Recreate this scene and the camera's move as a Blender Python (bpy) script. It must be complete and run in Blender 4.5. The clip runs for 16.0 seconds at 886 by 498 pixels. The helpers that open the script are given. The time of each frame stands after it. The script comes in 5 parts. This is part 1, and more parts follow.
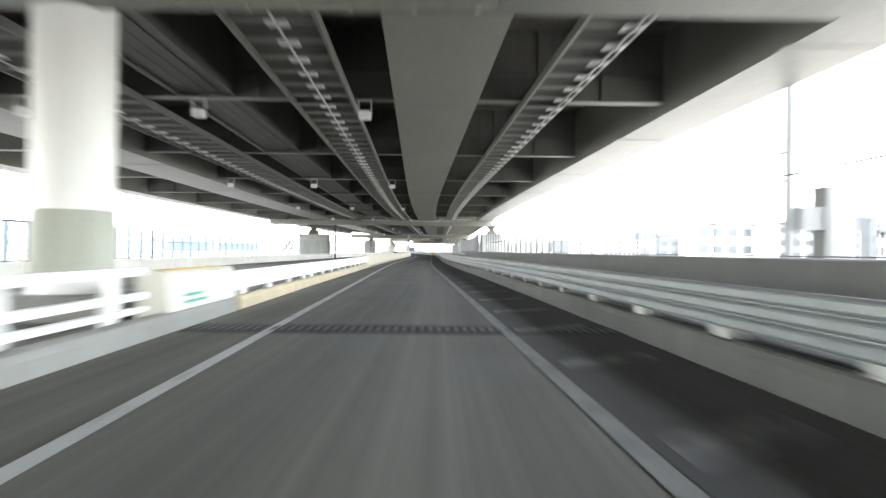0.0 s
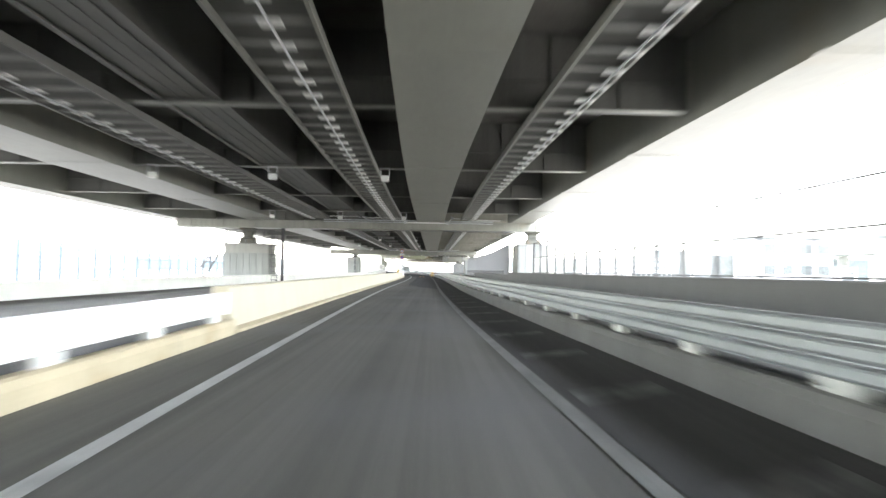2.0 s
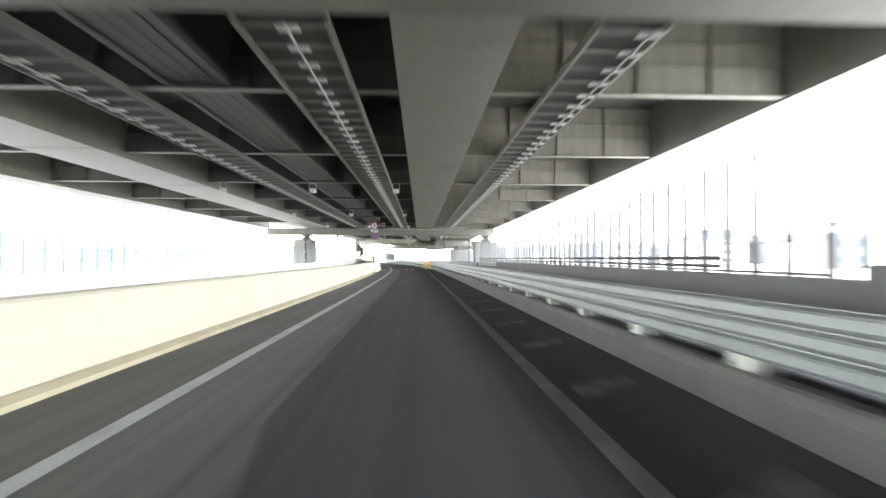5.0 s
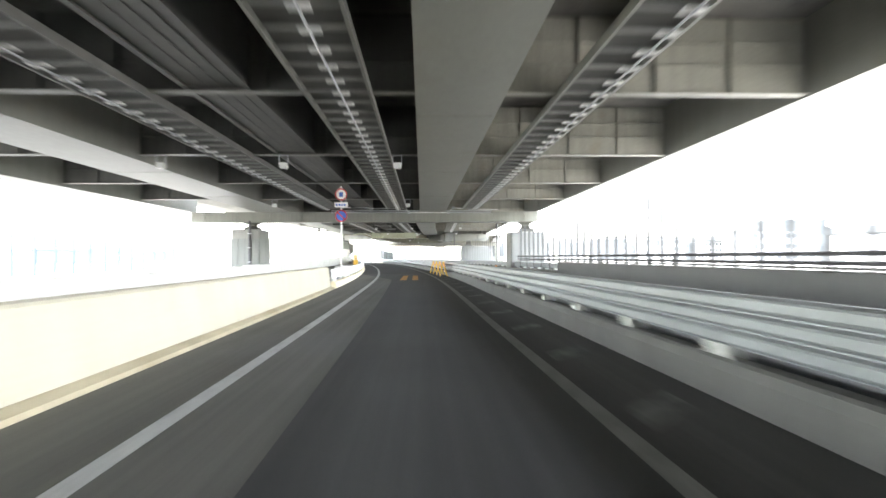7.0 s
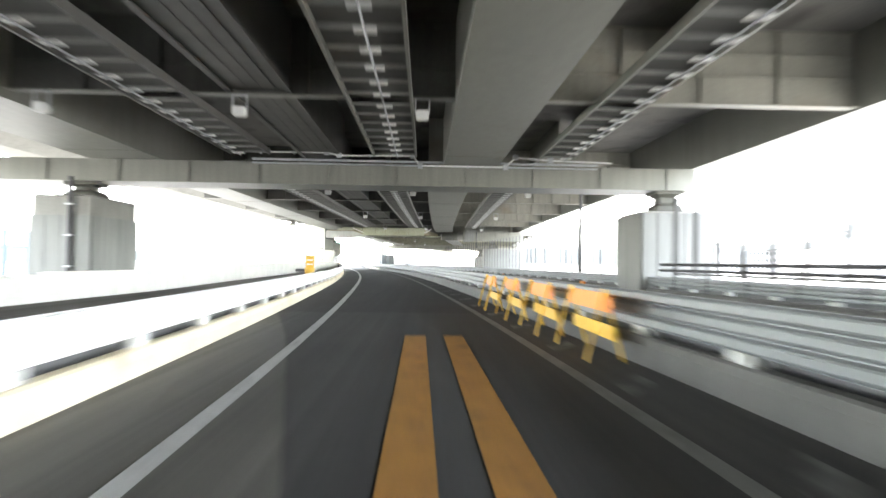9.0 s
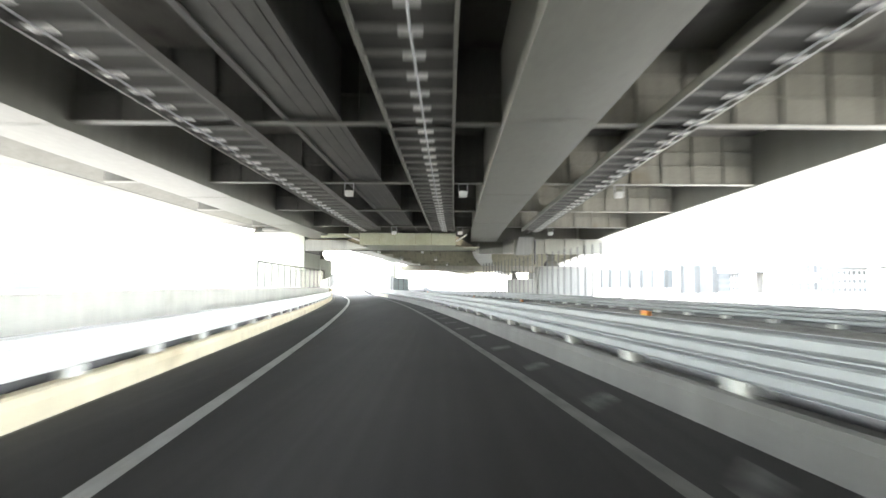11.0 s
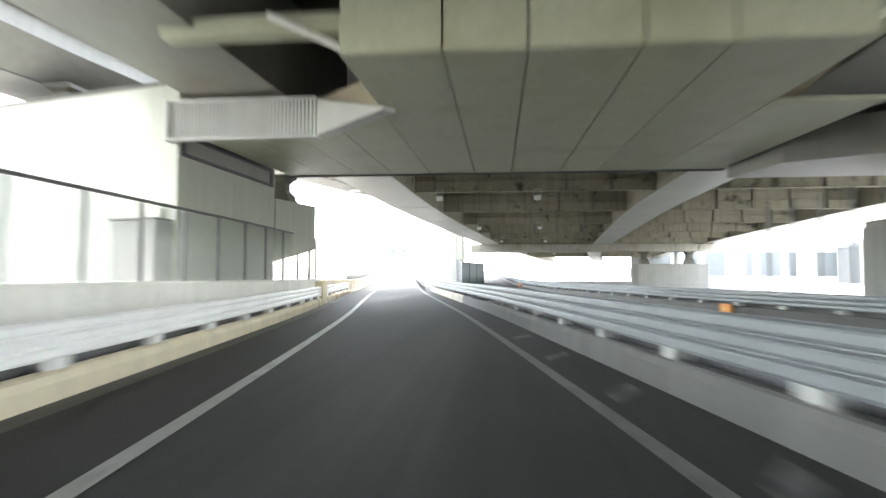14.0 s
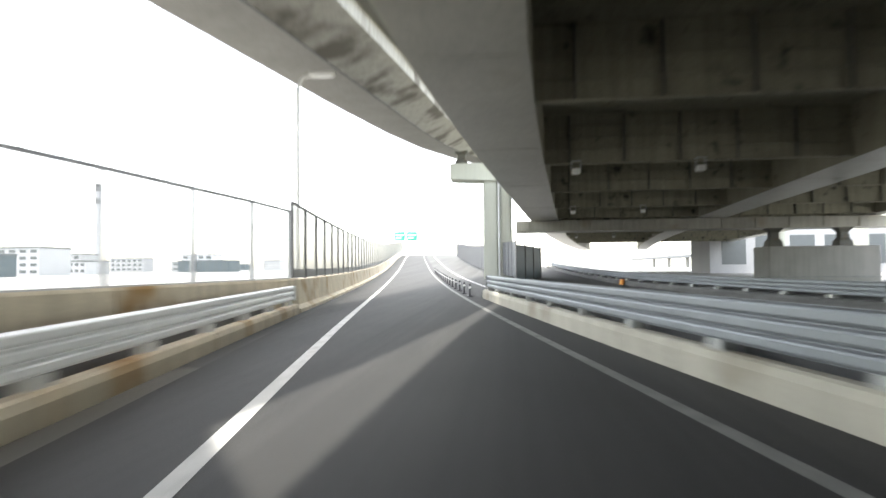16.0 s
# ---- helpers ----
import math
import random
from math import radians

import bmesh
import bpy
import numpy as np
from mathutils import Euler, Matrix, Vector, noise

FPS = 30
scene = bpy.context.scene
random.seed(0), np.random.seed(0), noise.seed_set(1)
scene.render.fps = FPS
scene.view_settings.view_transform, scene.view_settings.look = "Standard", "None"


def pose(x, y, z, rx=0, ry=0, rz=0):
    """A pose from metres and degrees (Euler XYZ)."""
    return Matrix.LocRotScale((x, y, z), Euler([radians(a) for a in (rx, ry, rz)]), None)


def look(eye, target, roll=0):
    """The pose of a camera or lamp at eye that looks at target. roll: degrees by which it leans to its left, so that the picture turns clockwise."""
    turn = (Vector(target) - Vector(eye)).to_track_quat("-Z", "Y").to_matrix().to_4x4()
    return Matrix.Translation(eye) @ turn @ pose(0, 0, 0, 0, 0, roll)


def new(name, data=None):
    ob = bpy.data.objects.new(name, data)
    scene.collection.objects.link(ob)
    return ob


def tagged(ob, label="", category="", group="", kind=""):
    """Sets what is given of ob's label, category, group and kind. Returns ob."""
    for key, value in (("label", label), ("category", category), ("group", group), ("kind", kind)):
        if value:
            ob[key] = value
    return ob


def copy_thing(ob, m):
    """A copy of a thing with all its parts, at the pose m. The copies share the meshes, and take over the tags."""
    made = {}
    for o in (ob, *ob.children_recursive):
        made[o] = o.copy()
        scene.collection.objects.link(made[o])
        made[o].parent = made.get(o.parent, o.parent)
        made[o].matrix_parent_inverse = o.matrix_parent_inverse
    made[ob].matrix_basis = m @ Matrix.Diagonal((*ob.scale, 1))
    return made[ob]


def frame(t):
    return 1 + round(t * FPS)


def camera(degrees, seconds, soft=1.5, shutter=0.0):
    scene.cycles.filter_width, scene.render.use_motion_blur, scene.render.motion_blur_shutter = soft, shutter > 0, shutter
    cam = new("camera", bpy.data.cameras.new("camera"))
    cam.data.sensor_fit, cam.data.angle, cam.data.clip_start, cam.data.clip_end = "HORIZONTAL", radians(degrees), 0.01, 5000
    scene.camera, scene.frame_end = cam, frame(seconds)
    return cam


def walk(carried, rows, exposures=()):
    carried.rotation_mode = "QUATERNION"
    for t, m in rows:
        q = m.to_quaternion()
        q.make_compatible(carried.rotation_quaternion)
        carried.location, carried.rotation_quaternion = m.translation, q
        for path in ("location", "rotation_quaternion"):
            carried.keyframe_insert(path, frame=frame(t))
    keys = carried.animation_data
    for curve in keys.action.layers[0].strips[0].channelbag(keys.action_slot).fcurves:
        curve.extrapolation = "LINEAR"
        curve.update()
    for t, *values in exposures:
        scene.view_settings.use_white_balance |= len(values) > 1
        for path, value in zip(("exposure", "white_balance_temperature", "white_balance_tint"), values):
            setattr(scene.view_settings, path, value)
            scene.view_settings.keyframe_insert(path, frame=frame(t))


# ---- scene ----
# ---- camera ----
cam = camera(76.95, 16.0, shutter=0.8)
PATH = [
    (0.0, 1.53, -1.17, 1.15, -0.54, 0.18, -0.57),
    (0.5, 1.28, 5.72, 1.15, -0.46, 0.22, -0.50),
    (1.0, 1.00, 12.60, 1.15, -0.42, 0.42, -0.20),
    (1.5, 0.67, 19.40, 1.15, -0.63, 1.69, -0.60),
    (2.0, 0.35, 26.40, 1.15, -1.07, 2.20, -0.78),
    (2.5, 0.08, 33.50, 1.15, -1.46, 1.85, -0.88),
    (3.0, -0.14, 40.30, 1.15, -1.81, 1.91, -0.95),
    (3.5, -0.29, 46.90, 1.15, -2.04, 1.76, -0.75),
    (4.0, -0.42, 53.40, 1.15, -2.30, 1.39, -0.66),
    (4.2, -0.43, 56.00, 1.15, -2.30, 0.97, -0.50),
    (6.3, -0.54, 82.31, 1.15, -2.37, 1.14, -0.00),
    (6.5, -0.61, 84.93, 1.14, -2.41, 1.47, -0.09),
    (7.0, -0.81, 91.48, 1.15, -2.18, 0.83, 0.33),
    (7.5, -1.00, 97.95, 1.15, -2.71, 1.06, -0.12),
    (8.0, -1.19, 104.47, 1.14, -2.69, 0.80, -0.09),
    (8.2, -1.27, 107.07, 1.16, -2.52, 0.25, -0.24),
    (10.3, -2.51, 133.16, 1.15, -0.86, 3.73, -0.33),
    (10.5, -2.65, 135.53, 1.15, -0.62, 3.58, -0.19),
    (11.0, -3.01, 141.43, 1.15, -0.40, 3.89, -0.25),
    (11.5, -3.35, 147.30, 1.15, 1.17, 2.58, 0.12),
    (12.0, -3.78, 153.15, 1.15, 1.73, 3.47, -0.28),
    (12.5, -4.37, 158.96, 1.14, 3.23, 2.93, 0.02),
    (13.0, -5.14, 164.75, 1.14, 4.51, 2.60, 0.10),
    (13.5, -5.96, 170.45, 1.15, 5.20, 2.41, 0.42),
    (14.0, -6.78, 175.84, 1.15, 5.70, 2.76, -0.10),
    (14.5, -7.76, 181.43, 1.15, 6.26, 2.78, -0.07),
    (15.0, -8.78, 186.88, 1.15, 6.77, 2.71, -0.16),
    (15.5, -9.90, 192.29, 1.15, 6.85, 3.04, 0.17),
    (16.0, -11.09, 197.78, 1.16, 6.64, 1.89, 0.49),
]
EXPOSURE = 4.85
walk(cam, [(t, pose(x, y, z, 90 + pitch, roll, yaw)) for t, x, y, z, yaw, pitch, roll in PATH],
     exposures=[(t, EXPOSURE + e, k, 9) for t, e, k in ((0.0, -0.3, 6850), (1.0, -0.12, 6850), (2.0, 0.0, 6850), (4.0, 0.05, 6850), (6.5, 0.15, 6850), (8.0, 0.15, 6850), (10.5, 0.05, 6980), (12.0, 0.05, 6980), (12.5, 0.05, 6920), (13.5, -0.07, 6850), (14.0, -0.38, 6850), (15.0, -0.62, 6950), (15.5, -1.0, 6850), (16.0, -1.72, 7000))])

# ---- light ----
SUN_AZ, SUN_EL = 256.0, 76.0  # the sun stands high to the left of the drive
world = bpy.data.worlds.new("sky")
scene.world = world
world.use_nodes = True
wn = world.node_tree.nodes
sky = wn.new("ShaderNodeTexSky")
sky.sky_type, sky.sun_disc = "NISHITA", False
sky.sun_elevation, sky.sun_rotation = radians(SUN_EL), radians(SUN_AZ)
sky.air_density, sky.dust_density, sky.ozone_density = 1.0, 1.8, 0.6
haze = wn.new("ShaderNodeHueSaturation")
haze.inputs["Saturation"].default_value = 0.45  # a milky summer sky
world.node_tree.links.new(sky.outputs[0], haze.inputs["Color"])
world.node_tree.links.new(haze.outputs[0], wn["Background"].inputs[0])
wn["Background"].inputs[1].default_value = 0.15
sun = new("sun", bpy.data.lights.new("sun", "SUN"))
sun.data.energy, sun.data.angle, sun.data.color = 0.85, radians(0.8), (1.0, 0.99, 0.97)
_a, _e = radians(SUN_AZ), radians(SUN_EL)
SUN_AT = Vector((math.sin(_a) * math.cos(_e), math.cos(_a) * math.cos(_e), math.sin(_e)))
sun.matrix_world = look(SUN_AT * 100, (0, 0, 0))


# ---- materials ----
def material(name, color, rough=0.7, metal=0.0, vary=0.15, scale=1.2, grain=40.0, bump=0.15, streak=0.0,
             stain=None, stain_at=(0.55, 0.7), stain_scale=0.6, alpha=1.0, island=0.0, track=0.0):
    """A painted or mineral surface: base colour, large blotches, fine grain, vertical streaks and stains."""
    m = bpy.data.materials.new(name)
    m.use_nodes = True
    nt = m.node_tree
    N, L = nt.nodes, nt.links
    b = N["Principled BSDF"]
    tc = N.new("ShaderNodeTexCoord")
    big = N.new("ShaderNodeTexNoise")
    big.inputs["Scale"].default_value, big.inputs["Detail"].default_value = scale, 6
    fine = N.new("ShaderNodeTexNoise")
    fine.inputs["Scale"].default_value, fine.inputs["Detail"].default_value = grain, 3
    geo = N.new("ShaderNodeNewGeometry")
    for n in (big, fine):
        L.new(geo.outputs["Position"], n.inputs["Vector"])
    add = N.new("ShaderNodeMath")
    add.operation = "ADD"
    L.new(big.outputs["Fac"], add.inputs[0])
    L.new(fine.outputs["Fac"], add.inputs[1])
    rng = N.new("ShaderNodeMapRange")
    rng.inputs["From Min"].default_value, rng.inputs["From Max"].default_value = 0.6, 1.4
    rng.inputs["To Min"].default_value, rng.inputs["To Max"].default_value = 1 - vary, 1 + vary
    L.new(add.outputs[0], rng.inputs["Value"])
    val = rng.outputs[0]
    if streak:
        mp = N.new("ShaderNodeMapping")
        mp.inputs["Scale"].default_value = (2.2, 2.2, 0.12)
        st = N.new("ShaderNodeTexNoise")
        st.inputs["Scale"].default_value, st.inputs["Detail"].default_value = 2.0, 5
        L.new(geo.outputs["Position"], mp.inputs["Vector"])
        L.new(mp.outputs[0], st.inputs["Vector"])
        sr = N.new("ShaderNodeMapRange")
        sr.inputs["From Min"].default_value, sr.inputs["From Max"].default_value = 0.35, 0.65
        sr.inputs["To Min"].default_value, sr.inputs["To Max"].default_value = 1 - streak, 1.0
        L.new(st.outputs["Fac"], sr.inputs["Value"])
        mu = N.new("ShaderNodeMath")
        mu.operation = "MULTIPLY"
        L.new(val, mu.inputs[0])
        L.new(sr.outputs[0], mu.inputs[1])
        val = mu.outputs[0]
    if track:
        for sc, tx, amount in ((1.0, 1.1, track), (1.0, 7.0, track * 0.5)):
            mp = N.new("ShaderNodeMapping")
            mp.inputs["Scale"].default_value = (tx, 0.025, 0.1)
            st = N.new("ShaderNodeTexNoise")
            st.inputs["Scale"].default_value, st.inputs["Detail"].default_value = sc, 4
            L.new(geo.outputs["Position"], mp.inputs["Vector"])
            L.new(mp.outputs[0], st.inputs["Vector"])
            sr = N.new("ShaderNodeMapRange")
            sr.inputs["From Min"].default_value, sr.inputs["From Max"].default_value = 0.35, 0.65
            sr.inputs["To Min"].default_value, sr.inputs["To Max"].default_value = 1 - amount, 1 + amount * 0.5
            L.new(st.outputs["Fac"], sr.inputs["Value"])
            mu = N.new("ShaderNodeMath")
            mu.operation = "MULTIPLY"
            L.new(val, mu.inputs[0])
            L.new(sr.outputs[0], mu.inputs[1])
            val = mu.outputs[0]
    if island:
        oi = N.new("ShaderNodeObjectInfo")
        ir = N.new("ShaderNodeMapRange")
        ir.inputs["To Min"].default_value, ir.inputs["To Max"].default_value = 1 - island, 1 + island
        L.new(oi.outputs["Random"], ir.inputs["Value"])
        mu = N.new("ShaderNodeMath")
        mu.operation = "MULTIPLY"
        L.new(val, mu.inputs[0])
        L.new(ir.outputs[0], mu.inputs[1])
        val = mu.outputs[0]
    mix = N.new("ShaderNodeVectorMath")
    mix.operation = "SCALE"
    mix.inputs[0].default_value = color
    L.new(val, mix.inputs["Scale"])
    out = mix.outputs[0]
    if stain:
        sn = N.new("ShaderNodeTexNoise")
        sn.inputs["Scale"].default_value, sn.inputs["Detail"].default_value = stain_scale, 8
        L.new(geo.outputs["Position"], sn.inputs["Vector"])
        sr = N.new("ShaderNodeMapRange")
        sr.inputs["From Min"].default_value, sr.inputs["From Max"].default_value = stain_at
        L.new(sn.outputs["Fac"], sr.inputs["Value"])
        mc = N.new("ShaderNodeMix")
        mc.data_type = "RGBA"
        mc.inputs["B"].default_value = (*stain, 1)
        L.new(sr.outputs[0], mc.inputs["Factor"])
        L.new(out, mc.inputs["A"])
        out = mc.outputs["Result"]
    L.new(out, b.inputs["Base Color"])
    b.inputs["Roughness"].default_value, b.inputs["Metallic"].default_value = rough, metal
    b.inputs["Alpha"].default_value = alpha
    if bump:
        bp = N.new("ShaderNodeBump")
        bp.inputs["Strength"].default_value, bp.inputs["Distance"].default_value = bump, 0.01
        L.new(fine.outputs["Fac"], bp.inputs["Height"])
        L.new(bp.outputs[0], b.inputs["Normal"])
    return m


ASPHALT = material("asphalt", (0.134, 0.128, 0.108), 0.85, vary=0.22, scale=0.35, grain=55, bump=0.5, stain=(0.14, 0.138, 0.13), stain_at=(0.5, 0.75), stain_scale=0.25, track=0.3)
ASPHALT_MID = material("asphalt_overlay", (0.058, 0.0575, 0.0535), 0.8, vary=0.25, scale=0.5, grain=60, bump=0.5, track=0.3)
ASPHALT_NEW = material("asphalt_new", (0.033, 0.0325, 0.03), 0.8, vary=0.25, scale=0.5, grain=60, bump=0.5, track=0.3)
MARKING = material("road_paint", (0.51, 0.51, 0.4845), 0.7, vary=0.25, scale=2.5, grain=30, stain=(0.16, 0.16, 0.15), stain_at=(0.52, 0.8), stain_scale=5)
WORN = material("worn_road_paint", (0.17, 0.17, 0.1615), 0.8, vary=0.4, scale=3, grain=30, stain=(0.06, 0.06, 0.06), stain_at=(0.42, 0.62), stain_scale=4)
ORANGE_MARK = material("orange_road_paint", (0.5, 0.24, 0.05), 0.7, vary=0.25, scale=3, stain=(0.1, 0.07, 0.04), stain_at=(0.55, 0.8), stain_scale=5)
PIER_WHITE = material("pale_pier_concrete", (0.39, 0.405, 0.35), 0.85, vary=0.08, scale=0.6, grain=16, bump=0.15, streak=0.08)
CONCRETE = material("concrete", (0.25, 0.246, 0.228), 0.85, vary=0.14, scale=0.8, grain=18, bump=0.2, streak=0.12)
CREAM = material("cream_barrier_concrete", (0.88, 0.78, 0.57), 0.85, vary=0.1, scale=0.9, grain=20, streak=0.18, stain=(0.4, 0.28, 0.12), stain_at=(0.62, 0.85), stain_scale=0.8)
BARRIER_CREAM = material("pale_barrier_concrete", (0.54, 0.49, 0.375), 0.85, vary=0.08, scale=0.9, grain=20, streak=0.1, stain=(0.5, 0.4, 0.25), stain_at=(0.66, 0.9), stain_scale=0.8)
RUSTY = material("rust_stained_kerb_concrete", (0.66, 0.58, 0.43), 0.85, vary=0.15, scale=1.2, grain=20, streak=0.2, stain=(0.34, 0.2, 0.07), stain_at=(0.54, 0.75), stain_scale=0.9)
# Cream kerb concrete with brightness cut in the colour against blown-out light.
CREAM_DIM = material("dimmed_cream_concrete", (0.5, 0.425, 0.29), 0.85, vary=0.14, scale=1.2, grain=20, streak=0.18, stain=(0.32, 0.22, 0.1), stain_at=(0.58, 0.8), stain_scale=0.9)
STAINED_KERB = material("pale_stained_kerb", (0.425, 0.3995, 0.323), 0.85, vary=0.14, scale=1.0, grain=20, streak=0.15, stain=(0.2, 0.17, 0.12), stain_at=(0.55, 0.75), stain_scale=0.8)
PARAPET_GREY = material("grey_parapet_concrete", (0.116, 0.1176, 0.1176), 0.85, vary=0.1, scale=0.5, grain=16, streak=0.06)
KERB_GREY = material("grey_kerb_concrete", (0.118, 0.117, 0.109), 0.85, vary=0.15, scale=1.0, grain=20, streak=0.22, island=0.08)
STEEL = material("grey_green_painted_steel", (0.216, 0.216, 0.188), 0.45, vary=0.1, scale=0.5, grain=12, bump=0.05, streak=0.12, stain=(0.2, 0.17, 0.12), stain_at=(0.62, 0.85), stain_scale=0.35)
BOX_PAINT = material("warm_grey_girder_paint", (0.275, 0.275, 0.238), 0.42, vary=0.08, scale=0.4, grain=12, bump=0.04, streak=0.08, stain=(0.2, 0.18, 0.13), stain_at=(0.62, 0.9), stain_scale=0.35)
# Tan paint, with brightness from the open right side added to its colour.
BEAM_TAN = material("bright_tan_beam_tone", (0.335, 0.325, 0.277), 0.5, vary=0.14, scale=0.6, grain=12, bump=0.05, streak=0.15, stain=(0.24, 0.19, 0.12), stain_at=(0.6, 0.85), stain_scale=0.5)
# Brightened girder tone: light from the open side is in the colour.
GIRDER_LIT = material("lit_girder_tone", (0.43, 0.425, 0.375), 0.36, vary=0.12, scale=0.5, grain=12, bump=0.04, streak=0.12, stain=(0.3, 0.27, 0.2), stain_at=(0.6, 0.85), stain_scale=0.4)
# Darker copy of the steel paint, with the bays' shade put into its colour.
STEEL_DIM = material("dimmed_dark_steel", (0.118, 0.117, 0.106), 0.6, vary=0.15, scale=0.8, grain=12, bump=0.05, streak=0.15)
WEB = material("olive_web_paint", (0.28, 0.268, 0.196), 0.6, vary=0.18, scale=0.8, grain=12, bump=0.06, streak=0.2, stain=(0.05, 0.045, 0.035), stain_at=(0.6, 0.72), stain_scale=1.3)
SEAM = material("brown_seam", (0.3, 0.265, 0.18), 0.8, vary=0.2)
BEIGE = material("beige_cladding", (0.445, 0.462, 0.335), 0.5, vary=0.12, scale=0.7, grain=10, bump=0.03, streak=0.05, island=0.04, stain=(0.34, 0.335, 0.22), stain_at=(0.5, 0.78), stain_scale=0.7)
PARAPET_PALE = material("pale_parapet_concrete", (0.86, 0.85, 0.79), 0.85, vary=0.1, scale=0.8, grain=18, bump=0.2, streak=0.08, stain=(0.62, 0.6, 0.52), stain_at=(0.62, 0.9), stain_scale=0.7)
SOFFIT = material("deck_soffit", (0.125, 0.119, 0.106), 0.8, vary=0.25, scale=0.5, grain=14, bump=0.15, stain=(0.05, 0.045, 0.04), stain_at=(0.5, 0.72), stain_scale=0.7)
GALV = material("galvanised_steel", (0.5, 0.51, 0.52), 0.45, metal=0.35, vary=0.12, scale=1.5, grain=30, bump=0.04, streak=0.1)
RAIL = material("white_guardrail_paint", (0.93, 0.93, 0.91), 0.42, metal=0.0, vary=0.08, scale=0.9, grain=24, bump=0.02, streak=0.05, island=0.03)
DUCT = material("pale_duct_sheet", (0.5, 0.51, 0.48), 0.5, vary=0.06, scale=1.2, grain=20, bump=0.03, streak=0.08)
CABINET = material("cabinet_grey", (0.17, 0.175, 0.17), 0.55, vary=0.1, scale=1.5, grain=20, bump=0.03, streak=0.1)
BLOCK = material("cream_white_block_paint", (0.55, 0.54, 0.47), 0.7, vary=0.1, scale=1.2, grain=18, bump=0.1, streak=0.12, stain=(0.35, 0.33, 0.26), stain_at=(0.6, 0.85), stain_scale=1.1)
WHITE = material("white_paint", (0.75, 0.75, 0.72), 0.5, vary=0.06, bump=0.03)
BEARING = material("grey_olive_bearing_steel", (0.085, 0.085, 0.07), 0.6, vary=0.2, scale=2.0, grain=20, bump=0.1, stain=(0.12, 0.07, 0.03), stain_at=(0.55, 0.8), stain_scale=2.5)
DARK = material("dark_steel", (0.07, 0.07, 0.075), 0.6, vary=0.2, bump=0.05)
RUBBER = material("black_joint_rubber", (0.02, 0.02, 0.02), 0.8, vary=0.3)
PANEL = material("pale_noise_panel", (0.21, 0.215, 0.205), 0.6, vary=0.08, scale=0.7, streak=0.18, island=0.06)
CATWALK = material("pale_catwalk_steel", (0.23, 0.23, 0.212), 0.5, vary=0.15, scale=1.2, grain=20, bump=0.05)
GRATING = material("dark_grating", (0.09, 0.089, 0.08), 0.7, vary=0.2, scale=1.0, grain=25)
DULL = material("dull_post_steel", (0.1, 0.1, 0.1), 0.6, vary=0.15)
MEDIAN_RAIL = material("dull_galvanised_rail", (0.235, 0.252, 0.26), 0.5, metal=0.35, vary=0.1, scale=0.9, grain=24, bump=0.03, streak=0.15, island=0.06)
DARK_PANEL = material("dark_grey_panel", (0.09, 0.095, 0.1), 0.6, vary=0.15, island=0.1)
BLUE_PANEL = material("blue_grey_screen", (0.13, 0.17, 0.19), 0.4, vary=0.1, scale=1.0, grain=10, bump=0.02)
FROST = material("frosted_panel", (0.4, 0.4, 0.35), 0.4, vary=0.06, bump=0, alpha=0.5)
FAINT = material("faded_road_paint", (0.22, 0.22, 0.206), 0.75, vary=0.25, scale=2.5, grain=30, stain=(0.12, 0.12, 0.115), stain_at=(0.45, 0.7), stain_scale=4)
GLASS = material("smoked_acrylic", (0.4, 0.44, 0.41), 0.12, vary=0.05, bump=0, alpha=0.2)
BLUE = material("blue_cladding", (0.06, 0.085, 0.1), 0.6, vary=0.12)
PALE = material("grey_facade", (0.42, 0.425, 0.43), 0.8, vary=0.12, scale=0.2, grain=4, island=0.25)
FAR_GREY = material("far_grey_wall", (0.1, 0.108, 0.112), 0.8, vary=0.15, scale=0.3, grain=5, island=0.2)
WINDOW = material("window_glass", (0.07, 0.08, 0.085), 0.3, vary=0.1, bump=0)
YELLOW = material("yellow_plastic", (0.7, 0.42, 0.04), 0.5, vary=0.1, bump=0.03)
ORANGE = material("orange_plastic", (0.75, 0.26, 0.04), 0.5, vary=0.1, bump=0.03)
RED = material("red_sign_film", (0.5, 0.05, 0.06), 0.4, vary=0.06, bump=0)
SIGN_BLUE = material("blue_sign_film", (0.05, 0.13, 0.45), 0.4, vary=0.06, bump=0)
GREEN = material("green_sign_film", (0.02, 0.28, 0.2), 0.4, vary=0.06, bump=0)
LENS = material("lamp_glass", (0.75, 0.76, 0.74), 0.2, vary=0.05, bump=0)
EARTH = material("pale_ground", (0.216, 0.2124, 0.1998), 0.95, vary=0.25, scale=0.03, grain=0.8, bump=0.1)


# ---- building tools ----
BEND, BEND_0, BEND_1 = 0.038, 30.0, 65.0


def bend(y):
    """The sideways drift of road and deck in the first span, which runs straight and then turns gently."""
    if y >= BEND_1:
        return 0.0
    w = BEND_1 - BEND_0
    return BEND * (BEND_1 - y) ** 2 / (2 * w) if y > BEND_0 else BEND * w / 2 + BEND * (BEND_0 - y)


